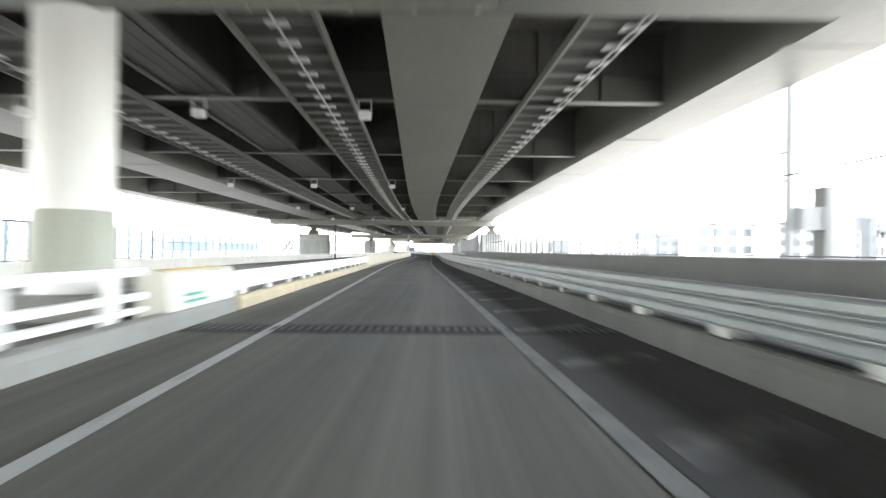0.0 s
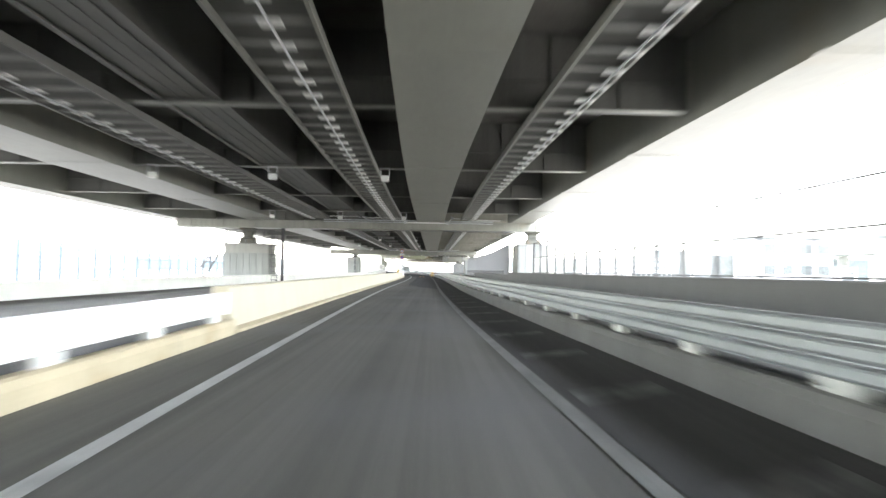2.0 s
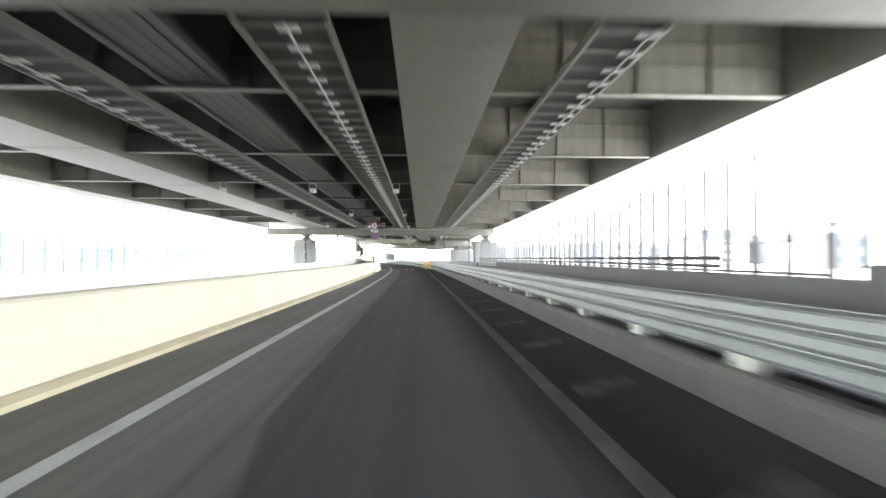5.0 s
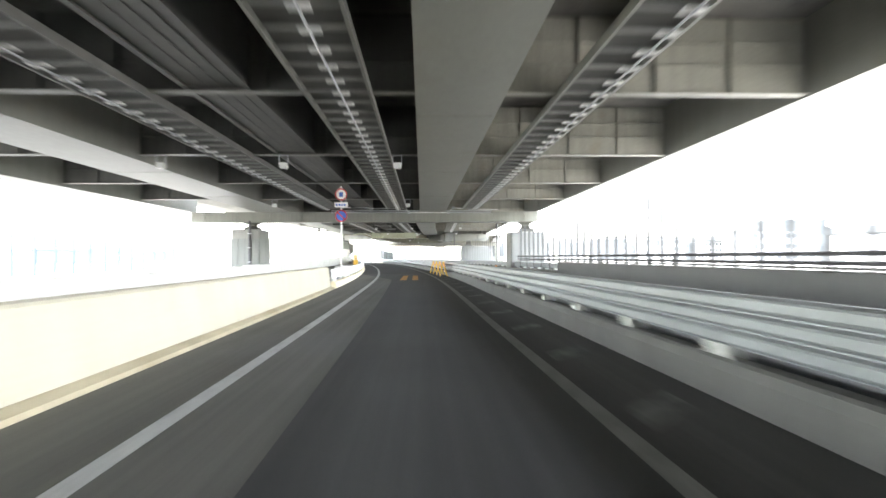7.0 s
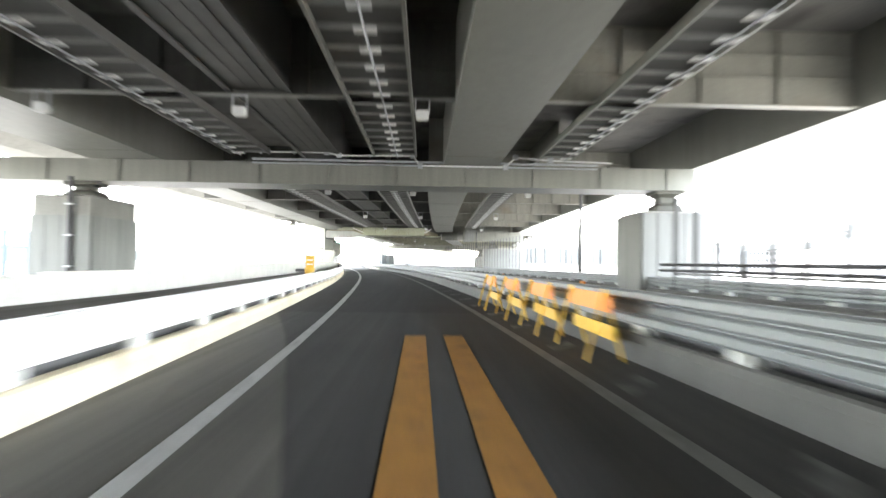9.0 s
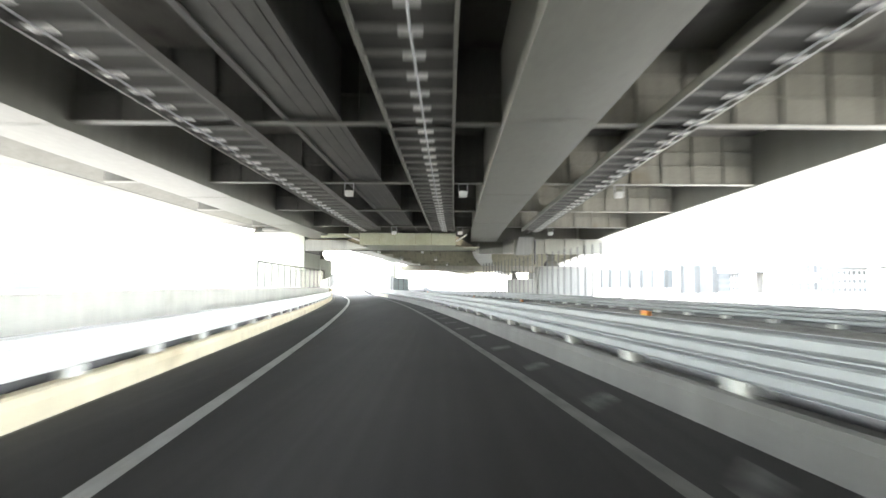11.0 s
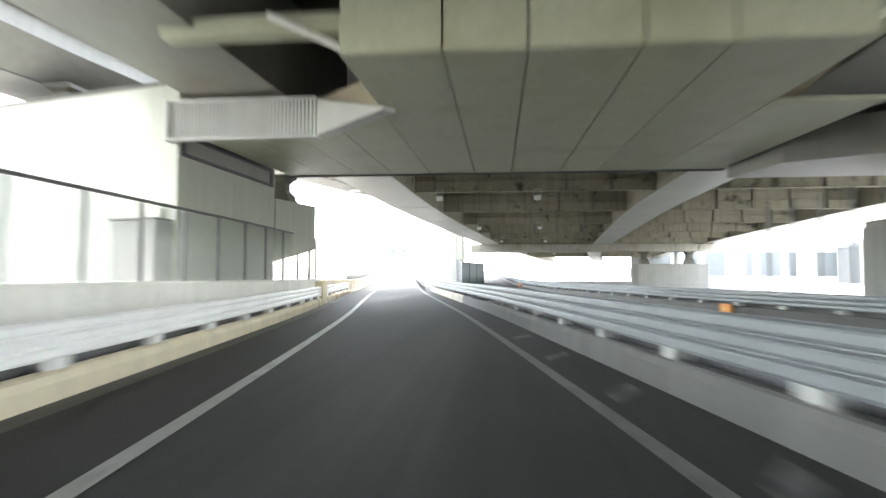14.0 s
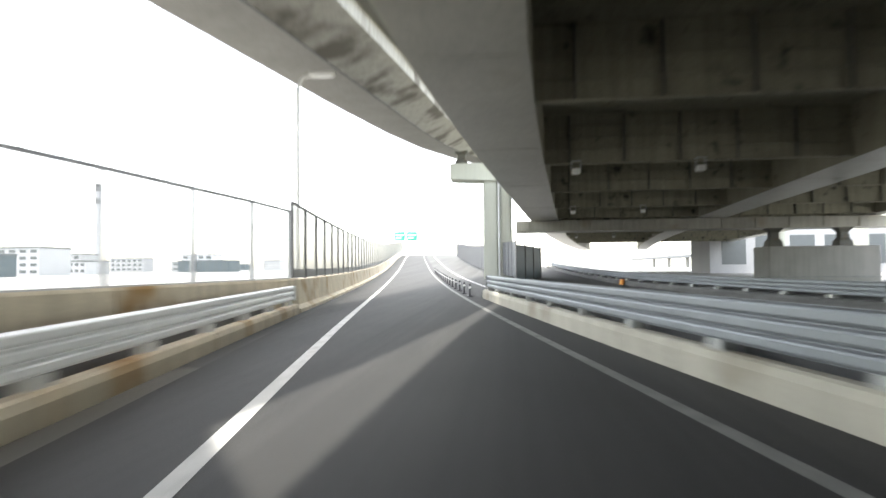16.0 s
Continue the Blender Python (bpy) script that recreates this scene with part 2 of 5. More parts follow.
def follow(bm):
    """Lay a mesh along the bend, cutting long pieces so that they can curve."""
    ys = [v.co.y for v in bm.verts]
    if not ys or min(ys) > BEND_1 or min(ys) < -1000:
        return
    if max(ys) - min(ys) > 12:
        for c in range(int(BEND_0), int(BEND_1) + 1, 7):
            if min(ys) < c < max(ys):
                bmesh.ops.bisect_plane(bm, geom=bm.verts[:] + bm.edges[:] + bm.faces[:], plane_co=(0, c, 0), plane_no=(0, 1, 0), dist=0.02)
    for v in bm.verts:
        v.co.x += bend(v.co.y)


def drift(y):
    """The sideways swing of the third span of the upper deck."""
    return float(np.interp(y, [141, 150, 158, 167, 175, 182, 190, 198], [-0.6, -0.58, -0.43, -0.2, 0.02, 0.28, 0.7, 1.15]))


def swing(top):
    """Lay the parts of a thing of the third span along its swing."""
    for ob in top.children_recursive:
        if ob.location.length > 0.001:
            ob.location.x += drift(ob.location.y)
            continue
        bm = bmesh.new()
        bm.from_mesh(ob.data)
        ys = [v.co.y for v in bm.verts]
        if max(ys) - min(ys) > 8:
            for c in (150, 158, 167, 175, 182, 190):
                bmesh.ops.bisect_plane(bm, geom=bm.verts[:] + bm.edges[:] + bm.faces[:], plane_co=(0, c, 0), plane_no=(0, 1, 0), dist=0.02)
        for v in bm.verts:
            v.co.x += drift(v.co.y)
        bm.to_mesh(ob.data)
        bm.free()


def part(name, bm, mat, parent=None, label=""):
    """Link a bmesh as one mesh object under a thing or a part."""
    up = parent
    while up is not None and up.location.length < 0.001:
        up = up.parent
    if up is None:
        follow(bm)
    bmesh.ops.recalc_face_normals(bm, faces=bm.faces)
    me = bpy.data.meshes.new(name)
    bm.to_mesh(me)
    bm.free()
    me.materials.append(mat)
    ob = new(name, me)
    ob.parent = parent
    if label:
        tagged(ob, label)
    return ob


def shared(name, me, at, parent, rz=0.0, scale=(1, 1, 1)):
    ob = new(name, me)
    at = (at[0] + bend(at[1]), at[1], at[2])
    ob.matrix_basis = Matrix.LocRotScale(at, Euler((0, 0, rz)), scale)
    ob.parent = parent
    return ob


def mesh_of(bm, name, mat):
    bmesh.ops.recalc_face_normals(bm, faces=bm.faces)
    me = bpy.data.meshes.new(name)
    bm.to_mesh(me)
    bm.free()
    me.materials.append(mat)
    return me


def thing(name, label, category, group="", kind="", at=(0, 0, 0)):
    ob = new(name)
    ob.location = at
    ob.empty_display_size = 0.2
    return tagged(ob, label, category, group, kind)


def block(bm, x0, x1, y0, y1, z0, z1):
    v = [bm.verts.new((x, y, z)) for z in (z0, z1) for x, y in ((x0, y0), (x1, y0), (x1, y1), (x0, y1))]
    for f in ((0, 3, 2, 1), (4, 5, 6, 7), (0, 1, 5, 4), (1, 2, 6, 5), (2, 3, 7, 6), (3, 0, 4, 7)):
        bm.faces.new([v[i] for i in f])
    return bm


def blocks(*boxes):
    bm = bmesh.new()
    for b in boxes:
        block(bm, *b)
    return bm


def prism(poly, z0, z1):
    """An upright prism over a plan polygon; z0 may be a list, one height a corner."""
    bm = bmesh.new()
    zs = z0 if isinstance(z0, (list, tuple)) else [z0] * len(poly)
    a = [bm.verts.new((x, y, z)) for (x, y), z in zip(poly, zs)]
    b = [bm.verts.new((x, y, z1)) for x, y in poly]
    n = len(poly)
    bm.faces.new(a[::-1])
    bm.faces.new(b)
    for i in range(n):
        bm.faces.new((a[i], a[(i + 1) % n], b[(i + 1) % n], b[i]))
    return bm


def tube(p, q, r, sides=8):
    bm = bmesh.new()
    p, q = Vector(p), Vector(q)
    bmesh.ops.create_cone(bm, segments=sides, radius1=r, radius2=r, depth=(q - p).length, cap_ends=True)
    m = Matrix.Translation((p + q) / 2) @ (q - p).to_track_quat("Z", "Y").to_matrix().to_4x4()
    bmesh.ops.transform(bm, matrix=m, verts=bm.verts)
    return bm


def merge(*bms):
    out = bmesh.new()
    for b in bms:
        me = bpy.data.meshes.new("tmp")
        b.to_mesh(me)
        b.free()
        out.from_mesh(me)
        bpy.data.meshes.remove(me)
    return out


# ---- the road's line: its left edge marking, its kerbs and its rise ----
KY = [-100, -10, 16, 57, 89, 108, 125, 145, 160, 174, 190, 201, 210, 225, 245, 275, 310, 360, 460]
KX = [-2.36, -2.36, -2.40, -2.48, -2.64, -2.93, -3.55, -5.12, -6.72, -8.46, -10.92, -13.02, -14.75, -17.45, -20.9, -25.9, -31.6, -38.5, -50.0]


def _slopes(xs, ys):
    s = []
    for i in range(len(xs)):
        a, b = max(i - 1, 0), min(i + 1, len(xs) - 1)
        s.append((ys[b] - ys[a]) / (xs[b] - xs[a]))
    return s


KS = _slopes(KY, KX)


def line_x(y):
    i = max(0, min(len(KY) - 2, int(np.searchsorted(KY, y)) - 1))
    h = KY[i + 1] - KY[i]
    u = (y - KY[i]) / h
    return ((2 * u ** 3 - 3 * u ** 2 + 1) * KX[i] + (u ** 3 - 2 * u ** 2 + u) * h * KS[i]
            + (3 * u ** 2 - 2 * u ** 3) * KX[i + 1] + (u ** 3 - u ** 2) * h * KS[i + 1])


def rise(y):
    d = max(0.0, y - 214.0)
    return 0.00042 * d * d if d < 60 else 0.00042 * 3600 + 0.0504 * (d - 60) if d < 110 else 4.03 + 0.02 * (d - 110)


def right_line(y):
    return float(np.interp(y, [-20, 16, 24, 40, 50, 102, 112, 145, 160, 190, 201], [3.38, 3.34, 3.33, 3.25, 3.26, 3.18, 3.3, 3.5, 3.59, 3.54, 3.6]))


def left_kerb(y):
    return line_x(y) + float(np.interp(y, [-20, 16, 32, 46, 57, 108, 140, 160, 175, 260], [-1.3, -1.25, -1.1, -0.98, -0.95, -0.95, -1.12, -1.22, -1.38, -1.4]))


def right_kerb(y):
    return line_x(y) + float(np.interp(y, [-20, 17, 24, 48, 57, 104, 140, 160, 174, 186, 201, 220], [5.0, 5.0, 4.95, 4.58, 4.48, 4.22, 4.4, 4.52, 4.5, 4.4, 4.42, 4.25]))


def far_kerb(y):
    return line_x(y) + float(np.interp(y, [-20, 40, 72, 95, 125, 170, 200, 230, 260], [11.0, 10.4, 9.3, 10.5, 11.55, 11.8, 12.0, 13.6, 17.0]))


def outer_left(y):
    return float(np.interp(y, [-30, 32, 119, 138, 150, 164, 178, 190, 196, 198.3, 198.6, 204.5, 211, 212.3], [-15.8, -13.7, -11.6, -11.4, -12.4, -13.2, -13.55, -13.5, -13.75, -14.12, -17.5, -16.95, -16.6, -16.7]))


def steps(y0, y1, step):
    n = max(1, round((y1 - y0) / step))
    return [y0 + (y1 - y0) * i / n for i in range(n + 1)]


def sweep(prof, ys, base, bm=None, flat=False):
    """A closed profile of (offset, height), drawn along the base line through the given stations."""
    bm = bm or bmesh.new()
    rings = [[bm.verts.new((base(y) + o, y, z + (0 if flat else rise(y)))) for o, z in prof] for y in ys]
    n = len(prof)
    for a, b in zip(rings, rings[1:]):
        for i in range(n):
            bm.faces.new((a[i], a[(i + 1) % n], b[(i + 1) % n], b[i]))
    bm.faces.new(rings[0])
    bm.faces.new(rings[-1][::-1])
    return bm


def sheet(a, b, ys, z, bm=None):
    bm = bm or bmesh.new()
    rows = [[bm.verts.new((f(y), y, z + rise(y))) for f in (a, b)] for y in ys]
    for p, q in zip(rows, rows[1:]):
        bm.faces.new((p[0], p[1], q[1], q[0]))
    return bm


# ---- ground and road ----
tagged(part("ground", blocks((-4500, 4500, -4000, 5500, -0.7, -0.25)), EARTH), "pale bare ground beside the elevated road", "ground", kind="structure")
# Unseen dark strip added to cut sunlight bounced up under the deck.
tagged(part("side_street", blocks((-33.5, -16.2, -160, 132, -0.24, -0.2)), ASPHALT_MID), "unseen dark strip added to cut light bounced under the deck", "road", kind="structure")
road = part("road", sheet(lambda y: outer_left(y) - 0.1 if y < 212 else line_x(y) - 2.2, lambda y: far_kerb(y) + 0.5, steps(-96, 204, 4), 0.0), ASPHALT)
tagged(road, "dark worn asphalt carriageway of an expressway ramp", "road", kind="structure")
road_far = part("road_ahead", sheet(lambda y: outer_left(y) - 0.1 if y < 212 else line_x(y) - 2.2, lambda y: far_kerb(y) + 0.5, steps(204, 460, 4), 0.0), ASPHALT_MID)
tagged(road_far, "dark asphalt carriageway climbing into the open", "road", kind="structure")
for y0, y1, mat in ((60, 130, ASPHALT_MID), (130, 460, ASPHALT_NEW)):
    relaid = part("road_surface_new", sheet(lambda y: line_x(y) + float(np.interp(y, [60, 64, 70, 120, 126, 130], [3.3, 2.0, 1.0, 0.95, -0.2, -1.1])), lambda y: right_kerb(y) if y < 219 else line_x(y) + 4.2, steps(y0, y1, 2), 0.004), mat)
    tagged(relaid, "newer dark asphalt overlay on the lane" if y0 == 60 else "newest black asphalt overlay on the lane", "road", kind="structure")
strip = part("shoulder_surface", sheet(lambda y: line_x(y) + right_line(y) + 0.1, lambda y: right_kerb(y) - 0.02, steps(-40, 60, 2), 0.004), ASPHALT_MID)
tagged(strip, "black asphalt of the hatched shoulder", "road", kind="structure")


def stripe(name, off, w, y0, y1, mat, label):
    f = off if callable(off) else (lambda y: off)
    bm = sheet(lambda y: line_x(y) + f(y) - w / 2, lambda y: line_x(y) + f(y) + w / 2, steps(y0, y1, 2.5), 0.009)
    return tagged(part(name, bm, mat), label, "lane marking", kind="structure")


stripe("lane_line_left", lambda y: float(np.interp(y, [60, 85, 148, 158, 170, 200, 212], [0.0, 0.1, 0.12, 0.17, 0.1, 0.05, 0.03])), 0.15, -40, 400, MARKING, "solid white edge line painted on asphalt")
stripe("lane_line_right_1", right_line, 0.16, -40, 26, FAINT, "solid white edge line beside a hatched shoulder")
stripe("lane_line_right_2", right_line, 0.15, 26, 400, FAINT, "faded white edge line beside a hatched shoulder")
stripe("shoulder_line", 5.7, 0.16, 222, 400, MARKING, "solid white line of the merging lane")
hatch = thing("shoulder_hatching", "worn white bars painted across the shoulder", "road marking", kind="structure")
for i, y in enumerate(steps(-8, 186, 2.45)):
    bm = bmesh.new()
    x0, x1 = line_x(y) + right_line(y) + 0.2, right_kerb(y) - 0.32
    vs = [bm.verts.new(c) for c in ((x0, y, 0.009), (x1, y + 0.55, 0.009), (x1, y + 0.95, 0.009), (x0, y + 0.4, 0.009))]
    bm.faces.new(vs)
    part("bar", bm, WORN, hatch)
for k, (xa, xb) in enumerate(((-1.9, -1.58), (-1.3, -1.0))):
    vs = bmesh.new()
    vs.faces.new([vs.verts.new(c) for c in ((xa, 119.3, 0.013), (xb, 119.3, 0.013), (xb - 0.06, 126.0, 0.013), (xa - 0.06, 126.0, 0.013))])
    tagged(part("orange_lane_mark", vs, ORANGE_MARK), "orange warning bar painted on the lane", "road marking", "orange lane marks", "structure")

joint = thing("expansion_joint", "black rubber expansion joint with steel teeth across the road", "expansion joint", kind="structure")
part("rubber_strip", blocks((line_x(7) - 1.2, right_kerb(7), 6.55, 7.3, -0.05, 0.008)), RUBBER, joint)
tooth = mesh_of(blocks((-0.03, 0.03, -0.2, 0.2, 0, 0.012)), "tooth", DARK)
for i in range(58):
    shared("tooth", tooth, (line_x(7) - 1.1 + i * 0.125, 6.92, 0.003), joint)

# ---- kerbs and barrier walls ----
KERB = [(0, -0.1), (0, 0.17), (-0.03, 0.24), (-0.07, 0.26), (-0.19, 0.26), (-0.2, 0.06), (-0.5, 0.06), (-0.5, -0.1)]


def kerb_run(name, base, sign, y0, y1, mat, label, piece=6.0, width=0.5, lift=0.0):
    top = thing(name, label, "kerb", kind="structure")
    ys = steps(y0, y1, piece)
    for a, b in zip(ys, ys[1:]):
        part("kerb_block", sweep([(sign * max(o, -width), z + lift if z > 0.1 else z) for o, z in KERB], [a + 0.012, (a + b) / 2, b - 0.012], base), mat, top)
    return top


kerb_run("kerb_left_start", left_kerb, 1, -14, 9.3, CONCRETE, "pale grey concrete kerb under a bridge railing")
# Dimmed copy of the cream kerb: its strong light is offset in the colour.
kerb_run("kerb_left_1", left_kerb, 1, 9.5, 36.2, CREAM_DIM, "cream concrete kerb under a guardrail")
kerb_run("kerb_left_2", left_kerb, 1, 112.4, 196.1, CREAM, "cream concrete kerb with brown stains under a guardrail", width=0.27)
kerb_run("kerb_left_end", left_kerb, 1, 196.3, 197.15, CREAM, "last cream concrete kerb block before the gap", 2.0, 0.27)
end_post = part("barrier_end_post", prism([(left_kerb(197.2) + 0.01, 197.2), (left_kerb(198.75) + 0.01, 198.75), (left_kerb(198.75) - 0.45, 198.75), (left_kerb(197.2) - 0.45, 197.2)], -0.05, 0.92), CREAM)
tagged(end_post, "cream concrete block closing the guardrail's end", "barrier")
apron = part("gap_apron", prism([(left_kerb(198.8) + 0.25, 198.8), (left_kerb(200.4) + 0.3, 200.4), (left_kerb(200.4) - 0.6, 200.4), (left_kerb(198.8) - 0.2, 198.8)], -0.05, 0.02), CONCRETE)
tagged(apron, "pale concrete strip between two guardrails", "pavement", kind="structure")
kerb_run("kerb_left_3", left_kerb, 1, 199.2, 211.7, RUSTY, "rust-stained concrete kerb under a guardrail")
# Deck shade put into the kerb colour: grey up to 199.5, pale beyond.
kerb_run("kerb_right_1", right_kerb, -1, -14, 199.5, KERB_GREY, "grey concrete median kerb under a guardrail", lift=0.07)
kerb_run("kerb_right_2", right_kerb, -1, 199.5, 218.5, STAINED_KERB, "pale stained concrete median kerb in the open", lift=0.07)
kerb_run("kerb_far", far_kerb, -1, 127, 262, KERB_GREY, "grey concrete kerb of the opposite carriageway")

TOE = [(0.0, -0.1), (-0.02, 0.05), (-0.13, 0.09), (-0.52, 0.09), (-0.52, -0.1)]
FACE = [(-0.15, 0.092), (-0.24, 0.78), (-0.27, 0.81), (-0.52, 0.81), (-0.52, 0.092)]
BARRIER = [(0.0, -0.1), (-0.02, 0.09), (-0.2, 0.17), (-0.27, 0.84), (-0.3, 0.87), (-0.52, 0.87), (-0.52, -0.1)]
wall_left = thing("barrier_wall_left", "cream concrete safety barrier with a sloped toe", "barrier", kind="structure")
ys = steps(36.4, 112.2, 6.3)
for a, b in zip(ys, ys[1:]):
    part("barrier_toe", sweep(TOE, [a + 0.01, (a + b) / 2, b - 0.01], left_kerb), CREAM_DIM, wall_left)
    part("barrier_block", sweep(FACE, [a + 0.01, (a + b) / 2, b - 0.01], left_kerb), BARRIER_CREAM, wall_left)
wall_next = thing("barrier_wall_ahead", "weathered concrete barrier carrying a noise fence", "barrier", kind="structure")
ys = steps(212.0, 330, 6.0)
for a, b in zip(ys, ys[1:]):
    part("barrier_block", sweep(BARRIER, [a + 0.01, (a + b) / 2, b - 0.01], left_kerb), RUSTY, wall_next)

PARAPET = [(0, -0.3), (0, 0.85), (-0.03, 0.9), (-0.28, 0.9), (-0.28, -0.3)]


def parapet_top(y):
    return float(np.interp(y, [-30, 60, 120, 150, 164, 196, 198, 199], [0.6, 0.6, 0.62, 0.92, 1.04, 1.02, 1.0, 0.9]))


outer = thing("parapet_left", "pale concrete parapet along the road's outer edge", "parapet", kind="structure")
for y0, y1 in ((-30, 198.3), (198.7, 212.3)):
    ys = steps(y0, y1, 6.0)
    for a, b in zip(ys, ys[1:]):
        h = parapet_top((a + b) / 2) - 0.9
        part("parapet_block", sweep([(o, z + h if z > 0 else z) for o, z in PARAPET], [a + 0.01, (a + b) / 2, b - 0.01], outer_left), PARAPET_PALE if y0 < 0 else RUSTY, outer)
WALL_R = [(0, -0.3), (0, 1.02), (0.03, 1.06), (0.3, 1.06), (0.3, -0.3)]
right_wall = thing("parapet_right", "grey concrete parapet beyond the opposite carriageway", "parapet", kind="structure")
for y0, y1, low in ((-30, 75, 0.0), (75, 127, 0.26)):
    ys = steps(y0, y1, 7.5)
    for a, b in zip(ys, ys[1:]):
        part("parapet_block", sweep([(o, z - low if z > 0 else z) for o, z in WALL_R], [a + 0.01, (a + b) / 2, b - 0.01], far_kerb), PARAPET_GREY, right_wall)


# ---- guardrails ----
def wave(z0, z1, depth=0.075):
    """The outline of a three-wave rail, seen along the road."""
    front, n = [], 3
    for i in range(n):
        a = z0 + (z1 - z0) * i / n
        h = (z1 - z0) / n
        front += [(0.0, a + 0.01 * h), (0.0, a + 0.05 * h), (0.8 * depth, a + 0.17 * h), (depth, a + 0.3 * h), (depth, a + 0.72 * h), (0.8 * depth, a + 0.84 * h), (0.0, a + 0.97 * h)]
    front.append((0.0, z1))
    return front + [(o - 0.006, z) for o, z in reversed(front)]


WAVE = wave(0.36, 0.73, 0.055)
WAVE_HIGH = wave(0.41, 0.85, 0.05)
post_mesh = mesh_of(blocks((-0.07, 0.07, -0.06, 0.06, -0.21, 0.42)), "post", GALV)
bracket_side = mesh_of(blocks((-0.06, 0.03, -0.14, 0.14, -0.02, 0.1)), "bracket", DUCT)
white_post = mesh_of(blocks((-0.07, 0.03, -0.13, 0.13, -0.02, 0.1)), "bracket", WHITE)


def guardrail(base, sign, y0, y1, label, mat=None, setback=0.13, pitch=2.0, lift=0.0):
    top = thing("guardrail", label, "guardrail", "guardrails")
    line = lambda y: base(y) - sign * setback
    ys = steps(y0, y1, 4.0)
    for a, b in zip(ys, ys[1:]):
        part("rail_beam", sweep([(sign * o, z) for o, z in (WAVE_HIGH if lift else WAVE)], [a - 0.03, (a + b) / 2, b + 0.03], line), mat or RAIL, top)
    # Plates added behind the rail to block light and darken the gap below.
    for a, b in zip(ys, ys[1:]):
        part("rear_rail", sweep([(-sign * 0.36, 0.08 + lift), (-sign * 0.34, 0.08 + lift), (-sign * 0.34, 0.62 + lift), (-sign * 0.36, 0.62 + lift)], [a, (a + b) / 2, b], line), DULL, top)
    for y in steps(y0 + 0.4, y1 - 0.4, pitch):
        at = (line(y) - sign * 0.09, y, 0.26 + lift + rise(y))
        shared("post", post_mesh, at, top)
        shared("bracket", white_post if sign > 0 else bracket_side, (line(y), y, 0.26 + lift + rise(y)), top)
    for y, s in ((y0, -1), (y1, 1)):
        part("end_cap", merge(tube((line(y), y + s * 0.02, 0.36 + lift + rise(y)), (line(y), y + s * 0.02, 0.72 + 1.8 * lift + rise(y)), 0.085, 10)), mat or RAIL, top)
    return top


guardrail(left_kerb, 1, 9.6, 16.4, "white three-wave guardrail on a cream kerb, short length")
guardrail(left_kerb, 1, 16.8, 35.9, "white three-wave guardrail on a cream kerb beside the barrier")
guardrail(left_kerb, 1, 112.8, 197.1, "white three-wave guardrail on a stained cream kerb")
guardrail(left_kerb, 1, 199.4, 211.4, "white three-wave guardrail on a rust-stained kerb")
guardrail(right_kerb, -1, -14, 218.0, "long galvanised three-wave guardrail on the median kerb", MEDIAN_RAIL, lift=0.07)
guardrail(far_kerb, -1, 127.5, 260, "galvanised three-wave guardrail of the opposite carriageway", MEDIAN_RAIL)


def open_railing(y0, y1):
    """The tubular bridge railing at the beginning, with broad posts and three rails."""
    top = thing("bridge_railing", "white steel bridge railing with three broad rails", "railing")
    line = lambda y: left_kerb(y) - 0.3
    for z, h in ((0.34, 0.07), (0.52, 0.09), (0.84, 0.11)):
        part("rail", sweep([(0.07, z - h / 2), (0.09, z), (0.07, z + h / 2), (-0.05, z + h / 2), (-0.05, z - h / 2)], steps(y0, y1, 3), line), WHITE, top)
    for y in steps(y0 + 0.5, y1 - 0.6, 1.9):
        part("post", blocks((line(y) - 0.14, line(y) - 0.02, y - 0.09, y + 0.09, 0.2, 0.86)), WHITE, top)
    return top


open_railing(-14, 6.2)
end_box = thing("barrier_end_block", "white painted concrete barrier end block with small markings", "barrier")
part("body", sweep([(0.0, 0.0), (-0.05, 0.12), (-0.1, 0.78), (-0.14, 0.83), (-0.5, 0.83), (-0.5, 0.0)], steps(6.5, 9.3, 0.95), left_kerb), BLOCK, end_box)
part("top_strip", blocks((left_kerb(7.5) - 0.36, left_kerb(7.5) - 0.24, 6.9, 9.0, 0.832, 0.845)), YELLOW, end_box)
part("marking_bars", blocks((left_kerb(8) - 0.075, left_kerb(8) - 0.05, 7.1, 7.9, 0.34, 0.38), (left_kerb(8) - 0.075, left_kerb(8) - 0.05, 7.1, 7.7, 0.44, 0.48)), GREEN, end_box)


# ---- fences ----
def fence(name, base, y0, y1, pitch, z0, z1, label, panel=None, post=0.05, rails=(1.0,), post_mat=DARK, low=None, off=0.0, bar=0.03):
    top = thing(name, label, "fence")
    me = mesh_of(blocks((-post, post, -post * 1.3, post * 1.3, 0, z1 - z0)), "post", post_mat)
    ys = steps(y0, y1, pitch)
    for y in ys:
        shared("post", me, (base(y) + off, y, z0 + rise(y)), top)
    for r in rails:
        z = z0 + (z1 - z0) * r
        part("rail", sweep([(off - bar, z - bar), (off + bar, z - bar), (off + bar, z + bar), (off - bar, z + bar)], ys, base), post_mat, top)
    if panel:
        for a, b in zip(ys, ys[1:]):
            t = 0.012
            ob = part("panel", sweep([(off - t, z0 + 0.04), (off + t, z0 + 0.04), (off + t, z1 - 0.05), (off - t, z1 - 0.05)], [a + post * 1.4, b - post * 1.4], base), panel, top)
            if panel == GLASS:
                ob.visible_shadow = False
    if low:
        for a, b in zip(ys, ys[1:]):
            part("lower_panel", sweep([(off - 0.02, z0 + 0.02), (off + 0.02, z0 + 0.02), (off + 0.02, low), (off - 0.02, low)], [a + post, b - post], base), PANEL, top)
    return top


